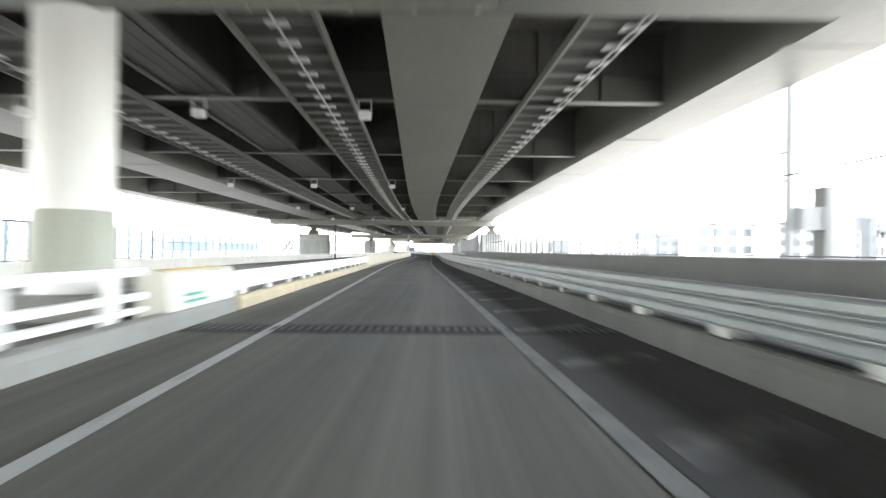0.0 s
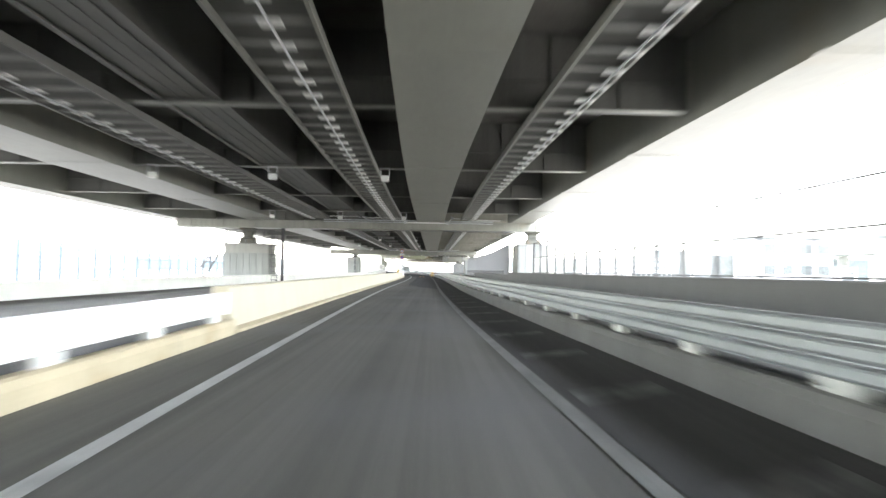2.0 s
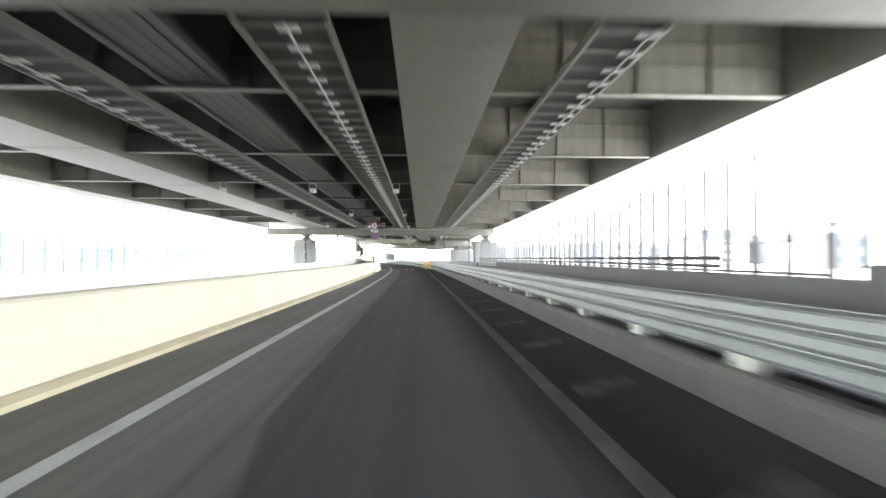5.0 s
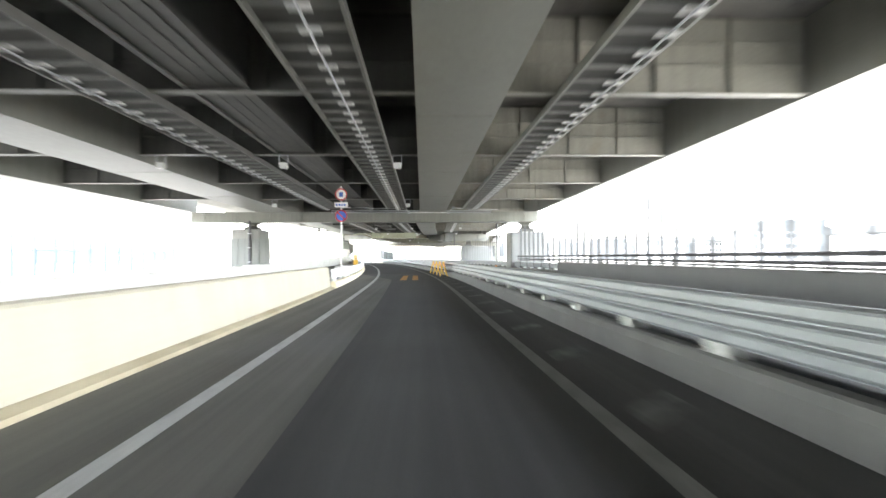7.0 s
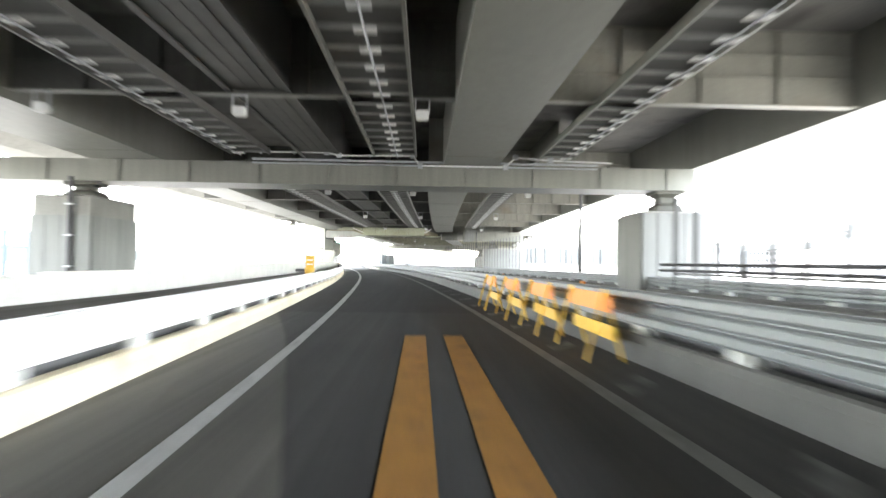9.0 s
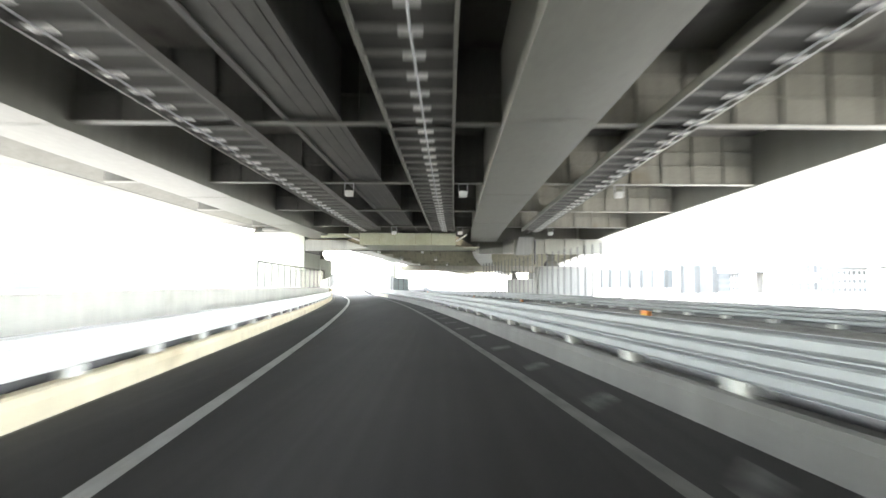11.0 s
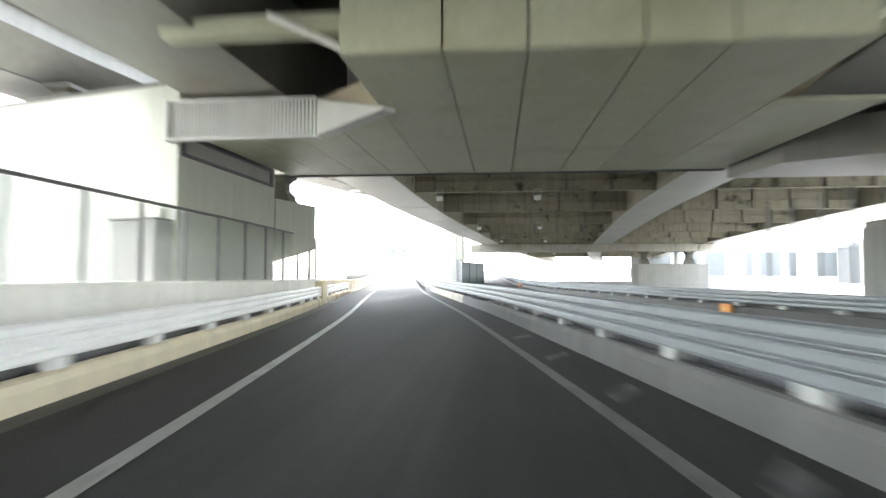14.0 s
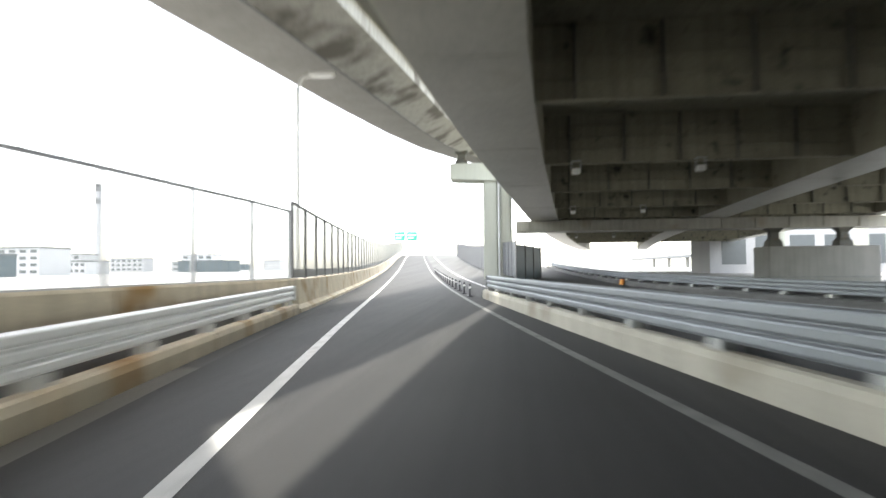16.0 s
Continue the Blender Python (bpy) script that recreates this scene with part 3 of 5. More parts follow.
fence("noise_fence", lambda y: outer_left(y) - 0.14, 174.0, 197.9, 1.47, 1.02, 2.6, "clear acrylic noise fence with grey steel posts on the parapet", GLASS, 0.028, (1.0,), DULL)
fence("noise_fence", lambda y: outer_left(y) - 0.14, 198.9, 211.9, 2.1, 0.9, 2.68, "clear noise fence with slender grey posts on the parapet", GLASS, 0.03, (1.0, 0.0), GALV)
fence("noise_fence", lambda y: left_kerb(y) - 0.4, 212.6, 330, 2.0, 0.87, 3.0, "translucent noise fence with dark posts on the barrier", FROST, 0.035, (1.0,), DULL, low=1.15)
fence("noise_fence", lambda y: far_kerb(y) + 0.15, -14, 33.4, 1.85, 1.06, 3.02, "slender post fence with a top wire on the parapet", None, 0.035, (0.02, 1.0), DULL, bar=0.016)
fence("noise_fence", lambda y: far_kerb(y) + 0.15, 34.5, 64.1, 1.85, 1.06, 3.06, "clear noise fence with dark posts on the parapet", GLASS, 0.05, (0.02, 0.52, 1.0), DARK, bar=0.02)
fence("noise_fence", lambda y: far_kerb(y) + 0.15, 76, 137, 1.25, 0.8, 3.58, "noise fence with close grey steel posts on the parapet", None, 0.06, (0.02,), DULL)
fence("noise_fence", lambda y: far_kerb(y) + 0.6, 143, 193, 1.0, 0.0, 3.3, "slender post fence beyond the guardrail", None, 0.03, (), DULL)
fence("site_fence", lambda y: -33.0, 20, 165, 2.6, -0.25, 3.2, "distant wire fence with tall thin posts", None, 0.11, (0.3, 0.62), BLUE)
fence("wire_fence", lambda y: outer_left(y) - 0.14, -14, 27.8, 5.3, 0.62, 2.05, "slender wire fence on the low parapet", None, 0.03, (0.02, 1.0), DULL)
pipes = thing("handrail", "twin dark steel pipe handrail on the parapet", "railing")
for z, r in ((0.97, 0.05), (1.18, 0.055)):
    part("pipe", sweep([(0.1 + r * math.cos(k * math.pi / 4), z + r * math.sin(k * math.pi / 4)) for k in range(8)], steps(80, 138, 3), far_kerb), DARK, pipes)
for y in steps(81, 137, 2):
    part("stanchion", tube((far_kerb(y) + 0.1, y, 0.2), (far_kerb(y) + 0.1, y, 1.18), 0.045, 6), DARK, pipes)
bollards = []
for i, y in enumerate(steps(219.5, 252, 2.1)):
    if not bollards:
        b0 = thing("lane_pole", "short dark flexible lane pole with a white band", "delineator", "lane poles", at=(line_x(y) + 3.9, y, rise(y)))
        part("pole", tube((0, 0, 0), (0, 0, 0.5), 0.035, 10), DARK, b0)
        part("band", tube((0, 0, 0.32), (0, 0, 0.4), 0.04, 10), WHITE, b0)
        part("base", tube((0, 0, 0), (0, 0, 0.04), 0.12, 12), DARK, b0)
        bollards.append(b0)
    else:
        copy_thing(b0, pose(line_x(y) + 3.9, y, rise(y)))
fence("panel_fence", lambda y: line_x(y) + float(np.interp(y, [233, 300], [8.35, 9.7])), 233.5, 300, 1.5, 0.3, 2.65, "grey noise panels beside the merging lane", DARK_PANEL, 0.04, (1.0,), DARK)
end_wall = thing("panel_screen", "blue-grey translucent noise screen closing the panel fence", "fence")
for i in range(3):
    xa, ya = -10.6 + 0.68 * i, 233.4 + 2.8 * i
    part("panel", prism([(xa + 0.02, ya + 0.08), (xa + 0.66, ya + 2.7), (xa + 0.63, ya + 2.71), (xa - 0.01, ya + 0.09)], 0.3, 2.6), BLUE_PANEL, end_wall)
for i in range(4):
    xa, ya = -10.6 + 0.68 * i, 233.4 + 2.8 * i
    part("post", blocks((xa - 0.05, xa + 0.05, ya - 0.05, ya + 0.05, 0.0, 2.68)), GALV if i == 0 else DULL, end_wall)

# ---- the upper deck ----
Z_BOX = 5.07
Z_SLAB = 7.3
# First span is run back to -90, unseen, to shut out light from behind.
SPANS = [(-90, 73.29), (73.31, 140.89), (140.91, 198.1)]
BEAMS = [[5.6, 14.35, 23.1, 31.85, 40.6, 49.35, 58.1, 66.6], [80.0, 88.5, 97.05, 105.6, 114.2, 122.8, 131.4], [147.4, 155.5, 163.7, 171.9, 180.0]]


def right_edge(y):
    return 8.45 if y < 73.3 else float(np.interp(y, [73, 107, 140, 142, 197], [9.1, 9.5, 9.9, 10.5, 10.0]))


def left_edge(y):
    return -22.0 if y < 141 else -16.4


def box_girder(parent, x0, x1, y0, y1, z0, z1, mat=None, piece=11.0):
    mat = mat or BOX_PAINT
    ob = part("box_girder", sweep([(x0, z0), (x1, z0), (x1, z1), (x0, z1)], [y0, y1], lambda y: 0.0, flat=True), mat, parent)
    for y in steps(y0 + 3, y1 - 3, piece):
        part("splice_plate", blocks((x0 + 0.02, x1 - 0.02, y - 0.22, y + 0.22, z0 - 0.012, z0 + 0.01)), mat, ob)
    return ob


def tee_x(x0, x1, y, z0, z1, half=0.15):
    """A beam across the road: a web on a bottom flange, as one profile."""
    prof = [(-half, z0), (half, z0), (half, z0 + 0.03), (0.012, z0 + 0.03), (0.012, z1), (-0.012, z1), (-0.012, z0 + 0.03), (-half, z0 + 0.03)]
    bm = bmesh.new()
    ends = [[bm.verts.new((x, y + o, z)) for o, z in prof] for x in (x0, x1)]
    for i in range(8):
        bm.faces.new((ends[0][i], ends[0][(i + 1) % 8], ends[1][(i + 1) % 8], ends[1][i]))
    for e in ends:
        bm.faces.new(e)
    return bm


def web_x(x0, x1, y, z0, z1):
    return blocks((x0, x1, y - 0.012, y + 0.012, z0, z1))


def tee_y(x, y0, y1, z0, z1, half=0.13):
    prof = [(-half, z0), (half, z0), (half, z0 + 0.03), (0.012, z0 + 0.03), (0.012, z1), (-0.012, z1), (-0.012, z0 + 0.03), (-half, z0 + 0.03)]
    return sweep([(x + o, z) for o, z in prof], [y0, y1], lambda y: 0.0, flat=True)


stiff_mesh = mesh_of(blocks((-0.012, 0.012, -0.12, -0.014, 0.03, 1.97)), "stiffener", STEEL_DIM)
stiff_tan = mesh_of(blocks((-0.012, 0.012, -0.12, -0.014, 0.03, 1.97)), "stiffener", BEAM_TAN)


def crossbeam(parent, y, segs, z0, stiff=1.75, tan=False):
    """An I-beam across the deck with upright stiffeners, broken at the box girders."""
    for a, b in segs:
        # Beams right of centre get the tan that carries the open side's light.
        mat = BEAM_TAN if tan and a > 0 else STEEL
        if mat == STEEL:
            # Web darker than its flange: shade between the beams is in the tone.
            ob = part("crossbeam", web_x(a, b, y, z0 + 0.03, Z_SLAB), STEEL_DIM, parent)
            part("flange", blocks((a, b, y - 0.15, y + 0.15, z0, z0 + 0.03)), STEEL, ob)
        else:
            ob = part("crossbeam", tee_x(a, b, y, z0, Z_SLAB), mat, parent)
        n = max(1, int((b - a) / stiff))
        for i in range(1, n):
            shared("stiffener", stiff_tan if mat == BEAM_TAN else stiff_mesh, (a + (b - a) * i / n, y, z0), ob)
        if n > 2:
            part("web_rib", blocks((a + 0.02, b - 0.02, y - 0.09, y - 0.014, z0 + 0.75, z0 + 0.77)), BEAM_TAN if mat == BEAM_TAN else STEEL_DIM, ob)
            if mat == BEAM_TAN:
                part("web_rib", blocks((a + 0.02, b - 0.02, y - 0.09, y - 0.014, z0 + 1.32, z0 + 1.34)), mat, ob)


for k, ((ya, yb), beams) in enumerate(zip(SPANS, BEAMS)):
    deck = thing("viaduct_span", "upper road deck of grey painted steel box girders and crossbeams", "viaduct", "viaduct spans")
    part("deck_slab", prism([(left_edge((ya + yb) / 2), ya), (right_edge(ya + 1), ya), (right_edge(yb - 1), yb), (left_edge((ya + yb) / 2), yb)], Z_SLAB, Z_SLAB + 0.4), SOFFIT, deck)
    box_girder(deck, -0.95, 1.25, ya, yb if k < 2 else 189.3, Z_BOX, Z_SLAB)
    box_girder(deck, (-14.65, -14.85, -14.1)[k], (-12.1, -12.05, -11.95)[k], ya, yb if k < 2 else 191.5, Z_BOX, Z_SLAB, STEEL)
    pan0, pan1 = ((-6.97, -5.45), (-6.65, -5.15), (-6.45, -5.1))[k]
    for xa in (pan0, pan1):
        part("stringer", tee_y(xa, ya, yb, 5.38, Z_SLAB, 0.07), STEEL_DIM, deck)
    part("cable_pan", blocks((pan0 + 0.05, pan1 - 0.05, ya, yb, 5.45, 5.47)), STEEL_DIM, deck, "steel pan between two stringers")
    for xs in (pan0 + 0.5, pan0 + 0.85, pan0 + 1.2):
        part("pan_seam", blocks((xs - 0.012, xs + 0.012, ya, yb, 5.435, 5.451)), STEEL_DIM, deck)
    part("stringer", tee_y(-3.0, ya, yb, 6.37, Z_SLAB, 0.12), STEEL, deck)
    part("stringer", tee_y(4.62, ya, yb, 6.37, Z_SLAB, 0.12), STEEL, deck)
    rx = min(right_edge(ya + 1), right_edge(yb - 1)) - 0.25
    if k == 0:
        part("edge_girder", blocks((6.65, 8.35, ya, yb, Z_BOX, Z_SLAB)), STEEL, deck, "bright outer box girder")
        for y in steps(ya + 2, yb - 2, 8.75):
            part("splice_plate", blocks((6.56, 8.34, y - 0.12, y + 0.12, Z_BOX - 0.012, Z_BOX + 0.01)), STEEL, deck)
        rx = 6.55
    else:
        part("edge_beam", prism([(right_edge(ya + 1) - 0.3, ya), (right_edge(ya + 1), ya), (right_edge(yb - 1), yb), (right_edge(yb - 1) - 0.3, yb)], 5.25, Z_SLAB), STEEL, deck)
    if k < 2:
        part("edge_girder", blocks((-21.95, -20.4, ya, yb, 5.12, Z_SLAB)), STEEL, deck, "pale outer box girder")
    else:
        part("edge_beam", blocks((-16.4, -16.2, ya, yb, 6.8, Z_SLAB)), STEEL, deck)
    for y in beams:
        if k == 0:
            rr = 6.55
        else:
            rr = right_edge(y) - 0.3
        segs = [((-12.1, -12.05, -11.95)[k], -0.95), (1.25, rr)]
        segs.append((-20.4, (-14.65, -14.85)[k]) if k < 2 else (-16.2, -14.1))
        crossbeam(deck, y, segs, 5.3, 1.75 if k < 2 else 1.15, k > 0)
    if k == 2:
        swing(deck)

end_beam = thing("end_girder", "grey steel end girder closing the upper deck at its joint", "girder")
part("web", blocks((-12.9, 10.4, 195.62, 195.66, 5.07, 7.29)), STEEL, end_beam)
part("flange", blocks((-12.9, 10.4, 195.5, 195.85, 5.075, 5.11)), STEEL, end_beam)

# catwalks hung under the crossbeams
rung_a = mesh_of(blocks((-0.78, 0.78, -0.04, 0.04, -0.03, 0.03)), "rung", CATWALK)
plate_a = mesh_of(blocks((-0.2, 0.2, -0.1, 0.1, -0.075, -0.035)), "cable_bracket", WHITE)


def catwalk(x0, x1, y0, y1, label, cable):
    top = thing("catwalk", label, "catwalk", "catwalks")
    for x in (x0, x1):
        # Left catwalk rails take the dimmed steel, its shade set by colour.
        part("side_rail", blocks((x - 0.035, x + 0.035, y0, y1, 5.16, 5.36)), STEEL_DIM if cable < 0 else STEEL, top)
    w = (x1 - x0) / 1.62
    for y in steps(y0 + 0.3, y1 - 0.3, 0.95):
        shared("rung", rung_a, ((x0 + x1) / 2, y, 5.21), top, scale=(w, 1, 1))
        shared("cable_bracket", plate_a, ((x0 + x1) / 2 + cable, y, 5.21), top)
    part("cable", tube(((x0 + x1) / 2 + cable, y0, 5.12), ((x0 + x1) / 2 + cable, y1, 5.12), 0.025, 6), GALV, top)
    part("mesh_floor", blocks((x0 + 0.04, x1 - 0.04, y0, y1, 5.3, 5.31)), GRATING, top)
    return top


RUNS = [((-13.5, 71.0), (-3.75, -2.12), (-9.85, -7.95), (2.6, 3.7)),
        ((75.5, 138.5), (-3.65, -2.06), (-9.05, -7.6), (2.68, 3.9)),
        ((143.0, 181.5), (-3.82, -2.18), (-9.1, -7.55), (2.7, 3.95))]
for (ya, yb), mid, left, right in RUNS:
    for (xa, xb), label, cable in ((mid, "grey steel inspection catwalk with pale rungs and a white cable", 0.1),
                                   (left, "grey steel inspection catwalk hung beside the box girder", -0.35),
                                   (right, "grey steel inspection catwalk with bright cable brackets", 0.35)):
        walkway = catwalk(xa, xb, ya, yb, label, cable)
        if ya > 141:
            swing(walkway)

# luminaires
lamp0 = None
for y in (14.35, 31.6, 49.2, 66.6, 97.05, 114.2, 131.4, 147.6, 163.7, 180.0):
    for x in (-1.78, -6.35, 4.5 if y > 140 else -11.2):
        at = pose(x + (drift(y) if y > 141 else bend(y)), y - 0.1, 5.3)
        if lamp0 is None:
            lamp0 = thing("deck_luminaire", "pale boxy luminaire bracketed under the crossbeam", "lamp", "deck luminaires")
            lamp0.matrix_basis = at
            part("bracket", blocks((-0.19, -0.16, -0.03, 0.03, -0.4, 0.0), (0.16, 0.19, -0.03, 0.03, -0.4, 0.0), (-0.19, 0.19, -0.03, 0.03, -0.03, 0.0)), GALV, lamp0)
            bm = blocks((-0.16, 0.16, -0.14, 0.14, -0.55, -0.32))
            bmesh.ops.bevel(bm, geom=bm.edges[:], offset=0.03, segments=2, affect="EDGES")
            part("housing", bm, WHITE, lamp0)
            part("lens", blocks((-0.13, 0.13, -0.152, -0.135, -0.53, -0.36)), LENS, lamp0)
        else:
            copy_thing(lamp0, at)


# ---- piers ----
def bearing(x, y, z0, z1, parent=None, w=0.55):
    bm = blocks((x - w, x + w, y - w, y + w, z0, z0 + 0.12), (x - w * 0.95, x + w * 0.95, y - w * 0.95, y + w * 0.95, z1 - 0.12, z1))
    rings = []
    for u, k in ((0.0, 0.92), (0.25, 0.85), (0.45, 0.55), (0.8, 0.55), (1.0, 0.85)):
        z, r = z0 + 0.12 + (z1 - z0 - 0.24) * u, w * k
        rings.append([bm.verts.new(c) for c in ((x - r, y - r, z), (x + r, y - r, z), (x + r, y + r, z), (x - r, y + r, z))])
    for p0, p1 in zip(rings, rings[1:]):
        for j in range(4):
            bm.faces.new((p0[j], p0[(j + 1) % 4], p1[(j + 1) % 4], p1[j]))
    b = part("bearing", bm, BEARING, parent)
    return b


def cross_girder(y, x0, x1, z0, label):
    g = thing("cross_girder", label, "girder", "pier cross girders")
    part("box", blocks((x0, x1, y - 0.9, y + 0.9, z0, 5.068)), STEEL, g)
    for x in steps(x0 + 1.2, x1 - 1.2, 2.6):
        part("rib", blocks((x - 0.015, x + 0.015, y - 0.98, y - 0.9, z0 + 0.03, 5.06)), STEEL, g)
    for z, r in ((5.15, 0.05), (5.0, 0.035)):
        part("drain_pipe", tube((-8.5, y - 1.05, z), (5.2, y - 1.05, z - 0.03), r, 8), GALV, g)
    return g


def conduit(y, dz):
    c = thing("conduit", "white cable conduit stepping along the cross girder", "conduit", "girder conduits")
    pts = [(-9.0, 5.42), (-5.6, 5.44), (-5.1, 5.33), (-2.2, 5.36), (-1.9, 4.98), (1.5, 4.98), (1.9, 5.38), (3.3, 5.28), (5.8, 5.22)]
    for (xa, za), (xb, zb) in zip(pts, pts[1:]):
        part("pipe", tube((xa, y, za + dz), (xb, y, zb + dz), 0.035, 8), WHITE, c)
    for x, z in pts[1:-1]:
        part("junction_box", blocks((x - 0.1, x + 0.1, y - 0.07, y + 0.07, z + dz - 0.1, z + dz + 0.1)), GALV, c)
    for x in (-8.2, -6.9, -3.9, 0.0, 2.6, 4.6):
        z = float(np.interp(x, [p[0] for p in pts], [p[1] for p in pts]))
        part("clip", blocks((x - 0.03, x + 0.03, y - 0.03, y + 0.2, z + dz - 0.05, z + dz + 0.05)), GALV, c)
    return c


conduit(71.52, 0.0)
conduit(139.32, 0.0)
cross_girder(72.6, -20.4, 9.9, 4.42, "grey steel cross girder on the pier, with drain pipes")
cross_girder(140.4, -20.4, 9.3, 4.2, "grey steel cross girder on the pier, with drain pipes")


def clad_pier(x0, x1, y0, y1, top, clad, label, bx, by, deck_z=4.4):
    p = thing("pier", label, "pier", "viaduct piers")
    bm = blocks((x0, x1, y0, y1, -0.3, top))
    bmesh.ops.bevel(bm, geom=bm.edges[:], offset=0.06, segments=1, affect="EDGES")
    part("column", bm, CONCRETE, p)
    n = max(2, round((x1 - x0) / 0.55))
    for i in range(n):
        a, b = x0 + (x1 - x0) * i / n, x0 + (x1 - x0) * (i + 1) / n
        part("cladding_panel", blocks((a + 0.012, b - 0.012, y0 - 0.07, y0 - 0.005, 0.1, clad)), PANEL, p)
    m = max(2, round((y1 - y0) / 0.55))
    for s, xs in ((0, (x0 - 0.07, x0 - 0.005)), (1, (x1 + 0.005, x1 + 0.07))):
        for i in range(m):
            a, b = y0 + (y1 - y0) * i / m, y0 + (y1 - y0) * (i + 1) / m
            part("cladding_panel", blocks((xs[0], xs[1], a + 0.012, b - 0.012, 0.1, clad)), PANEL, p)
    bearing(bx, by, top, deck_z, p, 0.6)
    return p


clad_pier(-16.6, -12.95, 72.0, 73.8, 3.15, 2.35, "grey concrete pier clad with upright panels", -14.9, 72.7, 4.42)
clad_pier(7.35, 9.75, 72.0, 74.6, 3.4, 3.3, "pale pier clad with upright panels", 8.6, 72.6, 4.42)
clad_pier(-16.9, -14.6, 139.3, 142.6, 3.6, 2.8, "grey concrete pier clad with upright panels", -15.4, 140.3, 4.2)
clad_pier(6.9, 9.7, 139.0, 141.6, 3.3, 3.2, "pale pier clad with upright panels", 8.3, 140.2, 4.2)
clad_pier(6.7, 11.8, 195.4, 198.0, 3.2, 2.95, "pale pier clad with upright panels below the portal", 8.0, 196.4, 4.62)
down = thing("drain_pipe", "dark upright drain pipe fixed to the pier", "pipe")
part("pipe", tube((-15.35, 139.15, -0.2), (-15.35, 139.15, 4.3), 0.09, 10), DARK, down)
for z in (0.8, 2.0, 3.2):
    part("clamp", blocks((-15.48, -15.22, 139.04, 139.24, z, z + 0.06)), GALV, down)
# column and gantry at the beginning
pole = thing("support_column", "white round steel column beside the railing", "column")
part("shaft", tube((-6.05, 8.2, -0.3), (-6.05, 8.2, 7.3), 0.62, 28), WHITE, pole)
part("collar", tube((-6.05, 8.2, 0.7), (-6.05, 8.2, 1.75), 0.65, 28), PIER_WHITE, pole)
part("base", blocks((-6.95, -5.15, 7.3, 9.1, -0.3, 0.4)), CONCRETE, pole)
mast = thing("control_cabinet", "grey roadside cabinet on a slender post", "cabinet")
part("post", blocks((8.75, 8.95, 12.4, 12.6, -0.3, 5.6)), CABINET, mast)
part("cabinet_box", blocks((9.6, 10.3, 12.2, 12.8, -0.3, 2.8)), CABINET, mast)
part("side_box", blocks((8.95, 9.6, 12.3, 12.7, 1.75, 2.3)), CABINET, mast)
part("bracket_arm", blocks((8.55, 8.75, 12.46, 12.54, 3.6, 3.66), (8.55, 8.75, 12.46, 12.54, 2.9, 2.96), (8.55, 8.6, 12.46, 12.54, 2.9, 3.66)), CABINET, mast)
gantry = thing("cross_girder", "steel cross girder with hanging brackets at the road joint", "girder", "pier cross girders")
part("box", blocks((-20, 8.4, 6.9, 7.9, 5.0, 5.068)), STEEL, gantry)
part("pipe", tube((-4.2, 7.5, 4.98), (0.9, 7.5, 4.98), 0.08, 10), STEEL, gantry)
for x in (-3.8, -3.0, -2.2, -1.4, -0.4, 0.6):
    part("hanger", blocks((x - 0.04, x + 0.04, 7.45, 7.55, 4.84, 5.02)), STEEL, gantry)
stair = thing("access_stair", "dark steel stair with handrails climbing to the pier top", "stair")
for x in (-18.9, -18.1):
    part("stringer", tube((x - 0.4, 72.4, 0.1), (x + 1.5, 72.4, 3.2), 0.07, 6), DULL, stair)
    part("handrail", tube((x - 0.4, 72.4, 1.15), (x + 1.5, 72.4, 4.2), 0.045, 6), DULL, stair)
    for u in (0.0, 0.33, 0.66, 1.0):
        part("baluster", tube((x - 0.4 + 1.9 * u, 72.4, 0.1 + 3.1 * u), (x - 0.4 + 1.9 * u, 72.4, 1.15 + 3.05 * u), 0.035, 6), DULL, stair)
for i in range(13):
    u = i / 12
    part("tread", blocks((-19.3 + 1.9 * u, -18.4 + 1.9 * u, 72.2, 72.7, 0.15 + 3.0 * u, 0.19 + 3.0 * u)), DULL, stair)
platform = thing("inspection_platform", "dark steel inspection platform with railings on the pier top", "platform")
for ya in (71.75, 73.95):
    for x in steps(-17.1, -12.5, 0.77):
        part("post", tube((x, ya, 3.1), (x, ya, 4.2), 0.035, 6), DULL, platform)
    for z in (3.62, 4.2):
        part("rail", tube((-17.1, ya, z), (-12.5, ya, z), 0.035, 6), DULL, platform)
part("grating", blocks((-17.15, -16.62, 71.7, 74.0, 3.06, 3.1)), DULL, platform)
part("grating", blocks((-12.93, -12.45, 71.7, 74.0, 3.06, 3.1)), DULL, platform)
ladder = thing("ladder", "dark caged ladder beside the panel-clad pier", "ladder")
for x in (-12.75, -12.3):
    part("side_rail", tube((x, 71.9, -0.2), (x, 71.9, 4.2), 0.035, 6), DULL, ladder)
for z in steps(0.2, 4.0, 0.35):
    part("rung", tube((-12.75, 71.9, z), (-12.3, 71.9, z), 0.025, 6), DULL, ladder)
for z in (2.2, 2.9, 3.6):
    part("cage_hoop", blocks((-12.8, -12.25, 71.3, 71.34, z, z + 0.06), (-12.8, -12.76, 71.34, 71.9, z, z + 0.06), (-12.29, -12.25, 71.34, 71.9, z, z + 0.06)), DULL, ladder)
downpipe = thing("downpipe", "grey drain pipe falling from the deck behind the far kerb", "pipe", at=(6.75, 147.2, -0.1))
part("pipe", tube((0, 0, 0), (0, 0, 5.42), 0.085, 10), DULL, downpipe)
for z in (0.9, 2.6, 4.3):
    part("collar", tube((0, 0, z), (0, 0, z + 0.09), 0.11, 10), DULL, downpipe)
